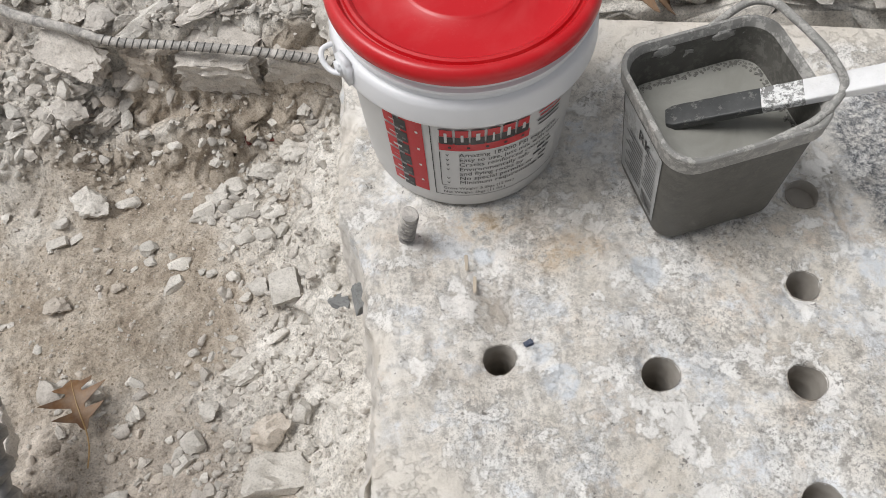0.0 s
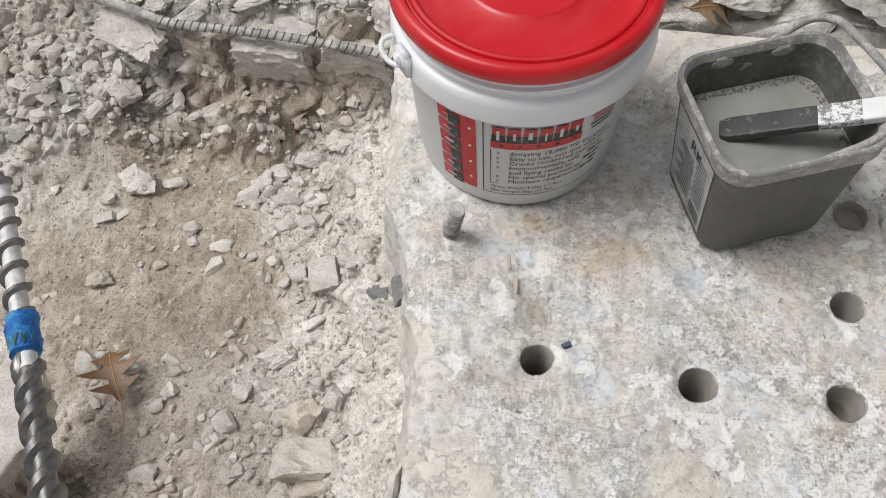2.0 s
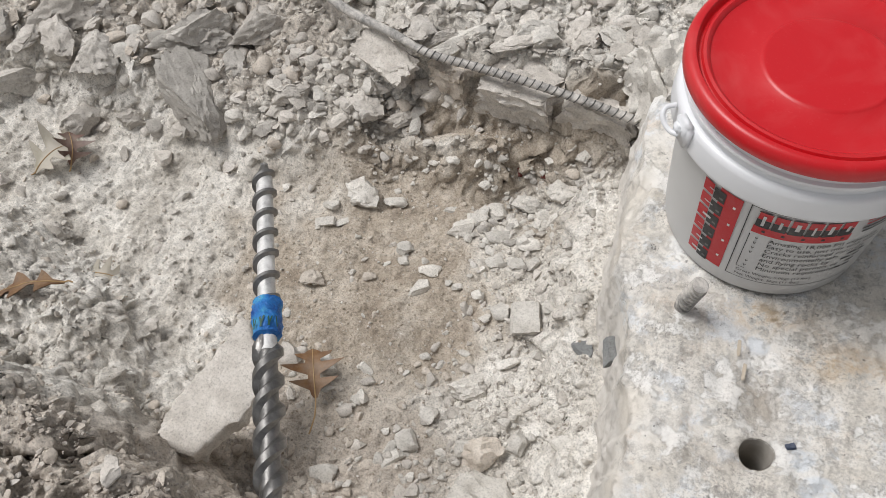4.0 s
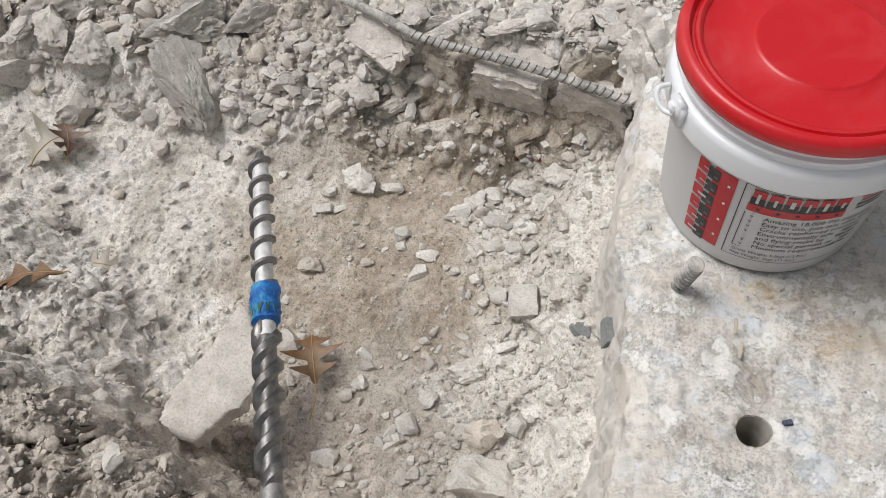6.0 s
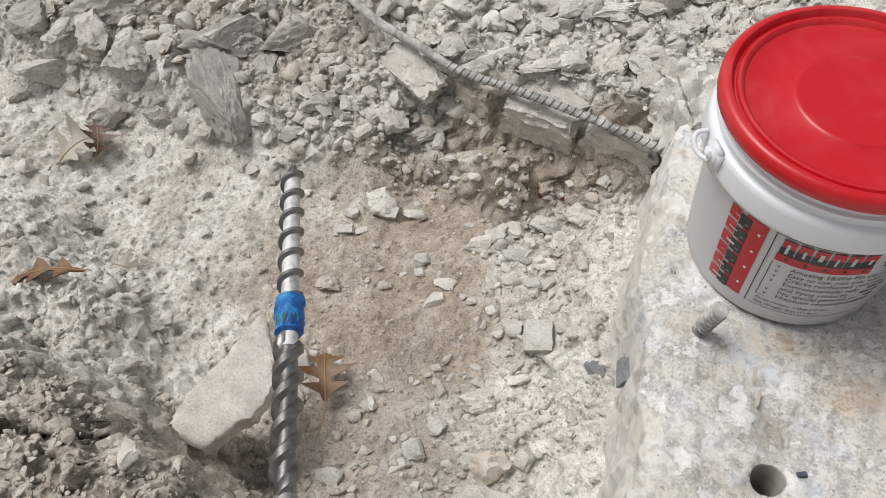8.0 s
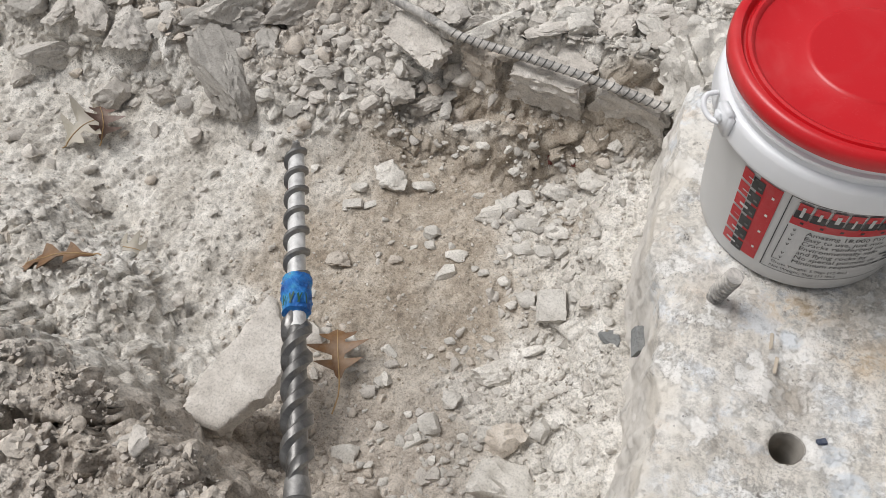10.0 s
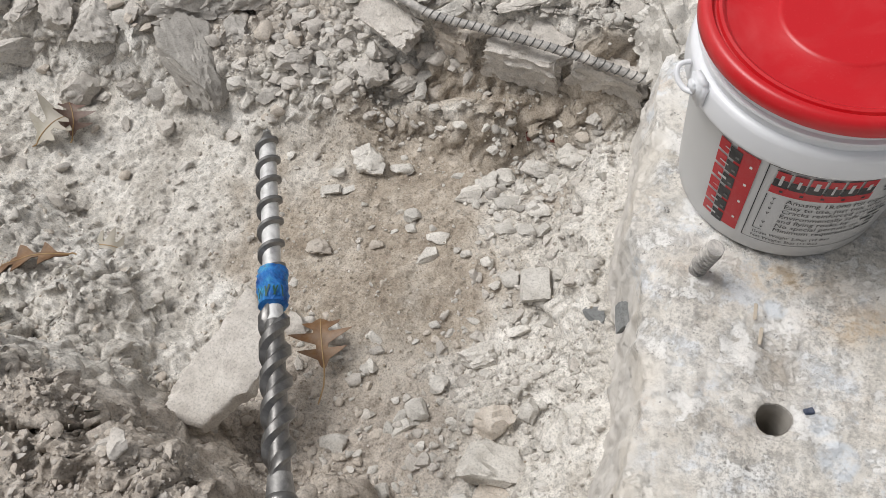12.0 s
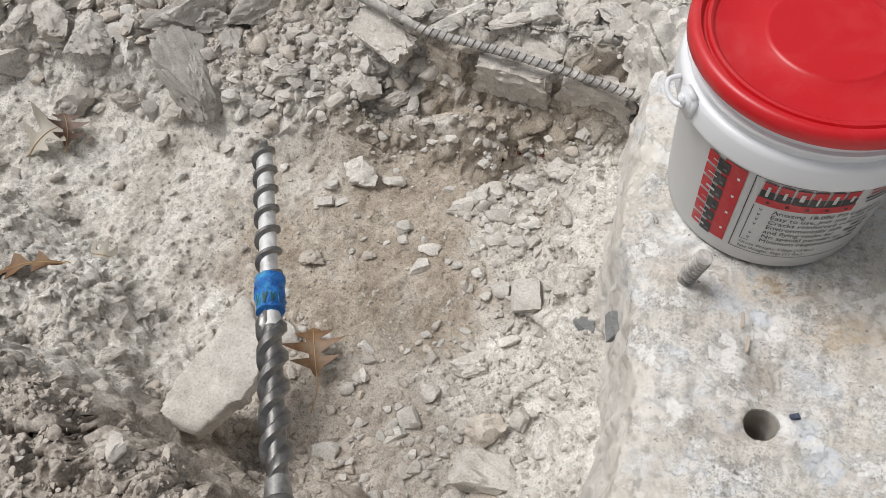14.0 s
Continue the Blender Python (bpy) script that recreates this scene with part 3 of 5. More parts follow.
    for i, (hx, hy, hr) in enumerate(HOLES):
        depth = 0.016 if i == FILLED else 0.144
        prof = [(hr * 1.004, 0.002)] + [(hr * (0.985 + 0.02 * math.sin(k * 1.7)), -depth * k / 24 - 0.002) for k in range(1, 24)] + [(hr * 0.5, -depth - 0.003), (0.0004, -depth - 0.004)]
        pv, pf = lathe(prof, 40)
        pv = [(px * (1 + (float(rim(i, px, py)) - 1) * math.exp(80 * pz)) * 1.012, py * (1 + (float(rim(i, px, py)) - 1) * math.exp(80 * pz)) * 1.012, pz) for px, py, pz in pv]
        pv = [(hx + px + 0.04 * min(0, pz), hy + py, pz + (float(slab_top(hx + px * 1.02, hy + py * 1.02)) if j < 40 else 0.0)) for j, (px, py, pz) in enumerate(pv)]
        hole = part("drill_hole", raw_mesh("drill_hole", pv, pf, HOLE_WALL), HOLE_WALL, slab, "ribbed wall of a drilled hole")
    return slab


def hole_material():
    n = Nodes("drilled_hole_wall")
    c = n.ramp(n.noise(50, 6, 0.6), (0.3, (0.36, 0.33, 0.29)), (0.7, (0.47, 0.44, 0.40)))
    n.bump((n.noise(120, 4, 0.6), 0.4, 0.001))
    return n.done(c, 0.9, 0, 0.2)


HOLE_WALL = hole_material()
slab = make_slab()


# ---- rubble ----
def rock_shape(seed, planes=11, rough=0.05, box=False, fine=3, worn=0.05):
    """An angular broken piece, about 1 across, in a mesh."""
    rnd = random.Random(seed)
    bm = bmesh.new()
    bmesh.ops.create_icosphere(bm, subdivisions=fine, radius=1.0)
    cuts = []
    if box:
        for ax in ((1, 0, 0), (-1, 0, 0), (0, 1, 0), (0, -1, 0), (0, 0, 1), (0, 0, -1)):
            n = Vector(ax) + Vector([rnd.uniform(-0.13, 0.13) for _ in range(3)])
            cuts.append((n.normalized(), rnd.uniform(0.46, 0.54)))
        planes = 4
    for _ in range(planes):
        n = Vector([rnd.gauss(0, 1) for _ in range(3)]).normalized()
        cuts.append((n, rnd.uniform(0.60, 0.72) if box else rnd.uniform(0.40, 0.68)))
    shift = Vector([rnd.uniform(0, 50) for _ in range(3)])
    for v in bm.verts:
        for _ in range(2):
            for n, d in cuts:
                over = v.co.dot(n) - d
                if over > worn:
                    v.co -= n * over
                elif over > -worn:
                    v.co -= n * (over + worn) ** 2 / (4 * worn)
        v.co += v.co.normalized() * rough * (0.7 * noise.fractal(v.co * 3.2 + shift, 0.6, 2.1, 5) + 0.7 * noise.noise(v.co * 9 + shift) - 0.6 * abs(noise.noise(v.co * 4.5 - shift)) + 0.5 * noise.noise(v.co * 19 - shift))
    lo = [min(v.co[i] for v in bm.verts) for i in range(3)]
    hi = [max(v.co[i] for v in bm.verts) for i in range(3)]
    for v in bm.verts:
        v.co = Vector([(v.co[i] - lo[i]) / (hi[i] - lo[i]) - 0.5 for i in range(3)])
    me = bpy.data.meshes.new("rock")
    bm.to_mesh(me)
    bm.free()
    return me


SHAPES = [rock_shape(s, 12, 0.10, False, 3, 0.07) for s in range(12)]
LARGE = [rock_shape(50 + s, 13, 0.13, False, 4, 0.05) for s in range(10)]
BLOCKS = [rock_shape(100 + s, 4, 0.12, True, 5, 0.03) for s in range(5)]
ROUGH = [rock_shape(200 + s, 6, 0.24, False, 3, 0.16) for s in range(5)]
PLATES = [rock_shape(600 + s, 4, 0.05, True, 4, 0.02) for s in range(3)]
BOULDERS = [rock_shape(300 + s, 14, 0.08, False, 5, 0.03) for s in range(5)]
SMALL = [rock_shape(400 + s, 10, 0.13, False, 2, 0.08) for s in range(8)]
ROUND = [rock_shape(500 + s, 4, 0.26, False, 2, 0.2) for s in range(6)]
by_material = {}
dice = random.Random(7)


def shape_in(me, material):
    key = (me.name, material.name)
    if key not in by_material:
        by_material[key] = finish(me.copy(), material)
        by_material[key].set_sharp_from_angle(angle=radians(48))
    return by_material[key]


def rock(x, y, sx, sy, turn=0, material=None, shapes=None, tall=0.62, sink=0.25, z=None, tip=(0, 0), name="rubble_stone",
         label="angular dusty grey chunk of broken concrete", category="rubble", group="loose rubble"):
    """A stone of that breadth and depth, which rests a little sunk into the ground."""
    material, shapes = material or ROCK, shapes or (LARGE if max(sx, sy) > 0.042 else SHAPES)
    sz = tall * min(sx, sy) if tall < 3 else tall
    if z is None:
        z = float(fine_land(x, y)[0]) + sz * (0.5 - sink)
    ob = new(name, shape_in(dice.choice(shapes), material))
    ob.matrix_world = pose(x, y, z, tip[0] + dice.uniform(-9, 9), tip[1] + dice.uniform(-9, 9), turn + dice.uniform(-12, 12)) @ Matrix.Diagonal((sx * 1.08, sy * 1.08, sz * 1.08, 1))
    return tagged(ob, label, category, group)


def pale(x, y, sx, sy, turn=0, **more):
    return rock(x, y, sx, sy, turn, ROCK_PALE, label="pale chalky chunk of broken concrete", **more)


def clod(x, y, sx, sy, turn=0, **more):
    return rock(x, y, sx, sy, turn, CLOD, ROUGH, name="earth_clod", label="crumbly brown clod of dry earth", category="clod", **more)


def flake(x, y, sx, sy, turn=0, **more):
    return rock(x, y, sx, sy, turn, ROCK_PALE, PLATES, 0.3, 0.1, name="concrete_flake", label="thin pale flake of broken concrete", category="rubble", **more)


# stones in the pit
pale(-0.552, 0.636, 0.049, 0.045, 27)
pale(-0.591, 0.607, 0.024, 0.019, 27)
pale(-0.503, 0.643, 0.035, 0.019, 27)
pale(-0.462, 0.569, 0.025, 0.023, 27)
pale(-0.456, 0.548, 0.016, 0.014, 27)
pale(-0.419, 0.517, 0.037, 0.028, 27)
pale(-0.414, 0.543, 0.031, 0.020, 27)
pale(-0.479, 0.540, 0.011, 0.008, 27)
pale(-0.393, 0.708, 0.014, 0.012, 27)
pale(-0.475, 0.723, 0.018, 0.013, 27)
pale(-0.461, 0.706, 0.018, 0.012, 27)
pale(-0.474, 0.700, 0.014, 0.009, 27)
pale(-0.431, 0.706, 0.019, 0.017, 27)
pale(-0.673, 0.622, 0.013, 0.011, 27)
pale(-0.355, 0.667, 0.032, 0.034, 27)
pale(-0.378, 0.690, 0.019, 0.017, 27)
pale(-0.375, 0.643, 0.030, 0.021, 27)
pale(-0.393, 0.618, 0.039, 0.033, 27)
pale(-0.419, 0.654, 0.026, 0.011, 27)
pale(-0.340, 0.622, 0.038, 0.027, 27)
pale(-0.323, 0.644, 0.027, 0.025, 27)
pale(-0.259, 0.702, 0.052, 0.040, 27)
pale(-0.316, 0.741, 0.016, 0.015, 27)
pale(-0.264, 0.741, 0.014, 0.011, 27)
pale(-0.246, 0.734, 0.021, 0.021, 27)
pale(-0.311, 0.685, 0.046, 0.029, 27)
pale(-0.284, 0.612, 0.040, 0.020, 27)
pale(-0.327, 0.576, 0.029, 0.022, 27)
pale(-0.297, 0.575, 0.026, 0.022, 27)
pale(-0.277, 0.582, 0.022, 0.020, 27)
pale(-0.268, 0.664, 0.027, 0.016, 27)
pale(-0.343, 0.563, 0.011, 0.010, 27)
pale(-0.299, 0.499, 0.025, 0.027, 27)
pale(-0.236, 0.514, 0.017, 0.021, 27)
pale(-0.336, 0.517, 0.015, 0.016, 27)
pale(-0.369, 0.529, 0.017, 0.012, 27)
pale(-0.383, 0.532, 0.011, 0.008, 27)
clod(-0.571, 0.485, 0.034, 0.029, 27)
clod(-0.495, 0.513, 0.022, 0.016, 27)
flake(-0.591, 0.578, 0.030, 0.015, 27)
flake(-0.567, 0.587, 0.021, 0.011, 27)
flake(-0.286, 0.736, 0.028, 0.013, 27)
flake(-0.261, 0.492, 0.039, 0.050, 27)
rock(-0.334, 0.725, 0.009, 0.017, 50, RED_SHARD, BLOCKS, 0.5, 0.1, tip=(35, 20), name="shard", label="red-brown shard in the rubble", category="shard")
rock(-0.297, 0.722, 0.008, 0.013, 10, RED_SHARD, BLOCKS, 0.5, 0.1, tip=(35, 20), name="shard", label="red-brown shard in the rubble", category="shard")
pale(-0.307, 0.384, 0.049, 0.038, 27)
pale(-0.496, 0.363, 0.025, 0.030, 27)
rock(-0.436, 0.360, 0.019, 0.011, 27)
pale(-0.375, 0.413, 0.014, 0.011, 27)
pale(-0.351, 0.410, 0.013, 0.010, 27)
rock(-0.357, 0.384, 0.017, 0.021, 27)
pale(-0.343, 0.336, 0.024, 0.022, 27)
pale(-0.359, 0.298, 0.027, 0.030, 27)
pale(-0.369, 0.273, 0.033, 0.020, 27)
pale(-0.390, 0.303, 0.010, 0.012, 27)
pale(-0.341, 0.255, 0.012, 0.015, 27)
rock(-0.450, 0.313, 0.021, 0.019, 27)
pale(-0.436, 0.338, 0.019, 0.021, 27)
pale(-0.442, 0.229, 0.033, 0.027, 27)
pale(-0.227, 0.327, 0.027, 0.029, 27)
pale(-0.216, 0.387, 0.024, 0.015, 27)
pale(-0.313, 0.295, 0.014, 0.013, 27)
rock(-0.295, 0.292, 0.013, 0.008, 27)
pale(-0.365, 0.193, 0.017, 0.016, 27)
pale(-0.267, 0.428, 0.030, 0.014, 27)
rock(-0.174, 0.436, 0.022, 0.031, 27, ROCK_DARK, sink=0.1, label="smooth slate-grey flat pebble", tall=0.35)
rock(-1.035, 0.717, 0.076, 0.085, 28, ROCK_GREY, BOULDERS, tall=0.8)
rock(-0.848, 0.700, 0.160, 0.085, -45, ROCK_GREY, BOULDERS, tall=0.7, tip=(0, 18), label="long grey rough boulder leaning on the bank")
rock(-0.888, 0.803, 0.110, 0.068, 28, ROCK_GREY, BOULDERS, tall=0.8)
pale(-0.987, 0.737, 0.033, 0.039, 28)
pale(-0.993, 0.781, 0.025, 0.029, 28)
rock(-1.094, 0.722, 0.055, 0.080, 28, tall=0.8)
pale(-0.780, 0.689, 0.029, 0.025, 28)
pale(-0.758, 0.674, 0.021, 0.024, 28)
rock(-0.865, 0.662, 0.036, 0.028, 28)
rock(-0.890, 0.622, 0.030, 0.036, 28)
rock(-1.016, 0.649, 0.028, 0.017, 28)
rock(-0.695, 0.736, 0.052, 0.032, 28, tall=0.8)
rock(-0.720, 0.714, 0.035, 0.027, 28)
rock(-0.695, 0.707, 0.029, 0.024, 28)
rock(-0.613, 0.716, 0.028, 0.026, 28)
rock(-0.580, 0.747, 0.043, 0.053, 28)
rock(-0.533, 0.753, 0.052, 0.032, 28, tall=0.8)
rock(-0.971, 0.442, 0.063, 0.037, 28, tall=0.8)
rock(-1.101, 0.498, 0.035, 0.027, 28)
rock(-0.771, 0.629, 0.024, 0.019, 28)
rock(-1.176, 0.665, 0.093, 0.052, 28, ROCK_GREY, BOULDERS, tall=0.8)
rock(-1.206, 0.621, 0.050, 0.046, 28)
rock(-1.217, 0.712, 0.075, 0.052, 28, ROCK_GREY, BOULDERS, tall=0.8)
rock(-1.142, 0.707, 0.049, 0.040, 28)
rock(-0.552, 0.367, 0.036, 0.038, 28)
rock(-0.469, 0.070, 0.016, 0.011, 28)
rock(-0.533, 0.091, 0.027, 0.013, 28)
rock(-0.745, 0.340, 0.031, 0.019, 28)
pale(-0.451, 0.819, 0.094, 0.034, 25)
rock(-0.392, 0.848, 0.031, 0.026, 25)
pale(-0.379, 0.886, 0.025, 0.022, 25)
rock(-0.367, 0.819, 0.066, 0.025, 25)
pale(-0.334, 0.860, 0.036, 0.030, 25)
rock(-0.276, 0.848, 0.044, 0.046, 25)
pale(-0.242, 0.803, 0.030, 0.024, 25)
rock(-0.302, 0.789, 0.074, 0.025, 25)
pale(-0.324, 0.798, 0.048, 0.021, 25)
rock(-0.398, 0.960, 0.033, 0.018, 25)
pale(-0.467, 0.891, 0.037, 0.031, 25)
rock(-0.507, 0.865, 0.028, 0.022, 25)
pale(-0.550, 0.889, 0.024, 0.020, 25)
rock(-0.445, 0.911, 0.033, 0.026, 25)
pale(-0.410, 0.894, 0.028, 0.022, 25)
rock(-0.200, 0.856, 0.047, 0.053, 25)
pale(-0.301, 0.936, 0.068, 0.026, 25)
rock(-0.244, 0.960, 0.063, 0.034, 25)
pale(-0.205, 0.933, 0.040, 0.038, 25)
rock(-0.258, 0.910, 0.035, 0.029, 25)
pale(-0.504, 0.910, 0.033, 0.027, 25)

# broken slabs in the bank, and the big stones round it
def broken_slab(x, y, z, sx, sy, sz, turn, tip=(0, 0), material=None, shape=0, label="broken concrete slab piece lying in the bank"):
    ob = new("broken_slab", shape_in(BLOCKS[shape], material or ROCK))
    ob.matrix_world = pose(x, y, z, tip[0], tip[1], turn) @ Matrix.Diagonal((sx, sy, sz, 1))
    return tagged(ob, label, "rubble", "broken slab pieces")


broken_slab(-0.354, 0.796, -0.106, 0.130, 0.092, 0.078, -8, (6, 6), ROCK, 0)
broken_slab(-0.228, 0.790, -0.114, 0.128, 0.090, 0.088, -7, (2, 5), ROCK, 1, label="thick broken slab piece with a smooth face")
broken_slab(-0.560, 0.802, -0.100, 0.112, 0.058, 0.046, -26, (28, 12), ROCK, 2, "tilted pale slab piece under a steel bar")
broken_slab(-0.458, 0.812, -0.115, 0.075, 0.070, 0.080, -14, (10, 0), CLOD, 3, "crumbling earthy piece of the bank")
broken_slab(-0.145, 0.775, -0.030, 0.105, 0.110, 0.110, 38, (12, 6), ROCK_PALE, 4, "large pale block behind a white pail")
broken_slab(-0.065, 0.845, -0.040, 0.110, 0.080, 0.085, 20, (8, -6), ROCK_PALE, 0, "pale broken block in the rubble")
for x, y, sx, sy, turn, stuff in ((0.235, 0.778, 0.095, 0.070, 12, ROCK_PALE), (0.370, 0.768, 0.125, 0.085, -14, ROCK_PALE), (0.500, 0.755, 0.110, 0.080, 8, ROCK), (0.110, 0.800, 0.090, 0.070, -18, ROCK_PALE), (0.305, 0.850, 0.110, 0.080, 25, ROCK), (0.180, 0.850, 0.090, 0.080, 60, ROCK_PALE), (0.430, 0.850, 0.130, 0.090, -30, ROCK_PALE)):
    rock(x, y, sx, sy, turn, stuff, BOULDERS, 0.75, 0.12, label="large pale broken stone behind the slab", group="broken slab pieces")

# the lumpy lighter piece by the slab's foot, and clods round it
rock(-0.249, 0.256, 0.080, 0.058, 20, ROCK_PALE, ROUGH, 0.95, 0.22, label="pale ragged lump of broken concrete")
clod(-0.262, 0.303, 0.052, 0.040, 27, tall=0.8)
clod(-0.236, 0.228, 0.055, 0.034, 27)
rock(-0.900, 0.805, 0.130, 0.085, 28, ROCK_GREY, BOULDERS, 0.75, label="large rubbly mass of broken concrete")
rock(-0.800, 0.850, 0.110, 0.080, 40, ROCK, BOULDERS, 0.8, label="large rubbly mass of broken concrete")
rock(-1.120, 0.800, 0.140, 0.100, 10, ROCK, BOULDERS, 0.8, label="large rubbly mass of broken concrete")


# ---- scattered rubble that fills the banks ----
heaped = {}


def scatter(count, box, small, large, seed, materials, sink=0.3, keep=None, single=0.030):
    """Stones by chance in a stretch of ground: the large ones are things, the small ones join a heap."""
    rnd = random.Random(seed)
    x0, y0, x1, y1 = box
    for _ in range(count):
        x, y = rnd.uniform(x0, x1), rnd.uniform(y0, y1)
        if keep and not keep(x, y):
            continue
        s = small * (large / small) ** (rnd.random() ** 1.8)
        material = rnd.choice(materials)
        sy, tall, turn, tip = s * rnd.uniform(0.55, 0.95), rnd.uniform(0.45, 0.75), rnd.uniform(0, 360), (rnd.uniform(-25, 25), rnd.uniform(-25, 25))
        if s > single:
            kind = {"earth_clod": ("earth_clod", "crumbly brown clod of dry earth"), "pale_concrete_rubble": ("rubble_stone", "pale chalky chunk of broken concrete")}.get(
                material.name, ("rubble_stone", "angular dusty grey chunk of broken concrete"))
            rock(x, y, s, sy, turn, material, ROUGH if kind[0] == "earth_clod" else None, tall, sink, tip=tip, name=kind[0], label=kind[1], group="banked rubble")
        else:
            heaped.setdefault(material.name, []).append((x, y, s, sy, sy * tall, turn, tip, sink))


def join_heaps():
    """The small stones of each colour as one object."""
    bases = {}
    for me in SMALL + ROUND:
        co = np.empty(len(me.vertices) * 3)
        me.vertices.foreach_get("co", co)
        idx = np.empty(len(me.loops), int)
        me.loops.foreach_get("vertex_index", idx)
        bases[me] = (co.reshape(-1, 3), idx)
    for mat_name, stones in heaped.items():
        xs, ys = np.array([s[0] for s in stones]), np.array([s[1] for s in stones])
        zs = fine_land(xs, ys)[0]
        cos, idxs, start = [], [], 0
        forms = ROUND if mat_name == CLOD.name else SMALL
        for k, (x, y, sx, sy, sz, turn, tip, sink) in enumerate(stones):
            co, idx = bases[forms[k % len(forms)]]
            m = np.array(pose(0, 0, 0, tip[0], tip[1], turn).to_3x3() @ Matrix.Diagonal((sx, sy, sz)))
            cos.append(co @ m.T + np.array([x, y, zs[k] + sz * (0.5 - sink)]))
            idxs.append(idx + start)
            start += len(co)
        co, idx = np.concatenate(cos), np.concatenate(idxs)
        me = bpy.data.meshes.new("small_rubble")
        me.vertices.add(len(co))
        me.vertices.foreach_set("co", co.ravel())
        me.loops.add(len(idx))
        me.loops.foreach_set("vertex_index", idx)
        me.polygons.add(len(idx) // 3)
        me.polygons.foreach_set("loop_start", np.arange(0, len(idx), 3))
        me.update(calc_edges=True)
        finish(me, bpy.data.materials[mat_name])
        me.set_sharp_from_angle(angle=radians(55))
        tagged(new("small_rubble", me), "small broken concrete stones heaped on the banks", "rubble", kind="stuff")


scatter(620, (-0.66, 0.795, -0.06, 1.20), 0.012, 0.058, 1, [ROCK_PALE, ROCK, ROCK_PALE, ROCK], 0.2, lambda x, y: y > 0.795 + 0.30 * max(0, -0.45 - x), 0.036)
scatter(110, (-0.05, 0.76, 0.60, 1.05), 0.025, 0.085, 2, [ROCK_PALE, ROCK, ROCK], 0.2, None, 0.06)
scatter(190, (-0.74, 0.690, -0.50, 0.815), 0.007, 0.034, 3, [ROCK, ROCK_PALE, ROCK, ROCK_GREY], 0.2, None, 0.026)
scatter(330, (-1.36, 0.64, -0.70, 1.05), 0.009, 0.060, 4, [ROCK, ROCK_GREY, ROCK, CLOD], 0.3, None, 0.040)
scatter(90, (-1.32, 0.26, -0.80, 0.70), 0.007, 0.034, 5, [ROCK, ROCK_PALE, CLOD], 0.4, None, 0.028)
scatter(45, (-1.05, -0.04, -0.42, 0.22), 0.008, 0.030, 6, [CLOD, CLOD, ROCK], 0.4, None, 0.022)
scatter(330, (-0.37, 0.20, -0.17, 0.72), 0.006, 0.024, 8, [ROCK_PALE, ROCK, ROCK_PALE], 0.35, None, 0.021)
scatter(150, (-0.58, 0.18, -0.28, 0.40), 0.006, 0.022, 9, [ROCK, CLOD, ROCK_PALE], 0.35, None, 0.019)
scatter(90, (-0.80, 0.40, -0.36, 0.72), 0.005, 0.016, 10, [ROCK, CLOD, ROCK_PALE], 0.35)
scatter(26, (-0.56, 0.735, -0.40, 0.82), 0.008, 0.045, 11, [CLOD, ROCK, CLOD], 0.3, None, 0.030)
scatter(170, (-0.86, 0.09, -0.40, 0.245), 0.005, 0.019, 16, [CLOD], 0.3, None, 0.026)
scatter(18, (-0.42, 0.700, -0.17, 0.775), 0.005, 0.022, 12, [CLOD, CLOD, ROCK], 0.3, None, 0.03)
scatter(170, (-0.38, 0.595, -0.22, 0.735), 0.006, 0.024, 13, [ROCK_PALE, ROCK_GREY, ROCK_PALE], 0.25, None, 0.022)
scatter(420, (-1.05, -0.05, -0.34, 0.22), 0.005, 0.017, 14, [CLOD], 0.35, None, 0.025)
scatter(110, (-1.30, 0.24, -0.62, 0.50), 0.005, 0.022, 15, [ROCK, ROCK, CLOD], 0.4, None, 0.021)
join_heaps()


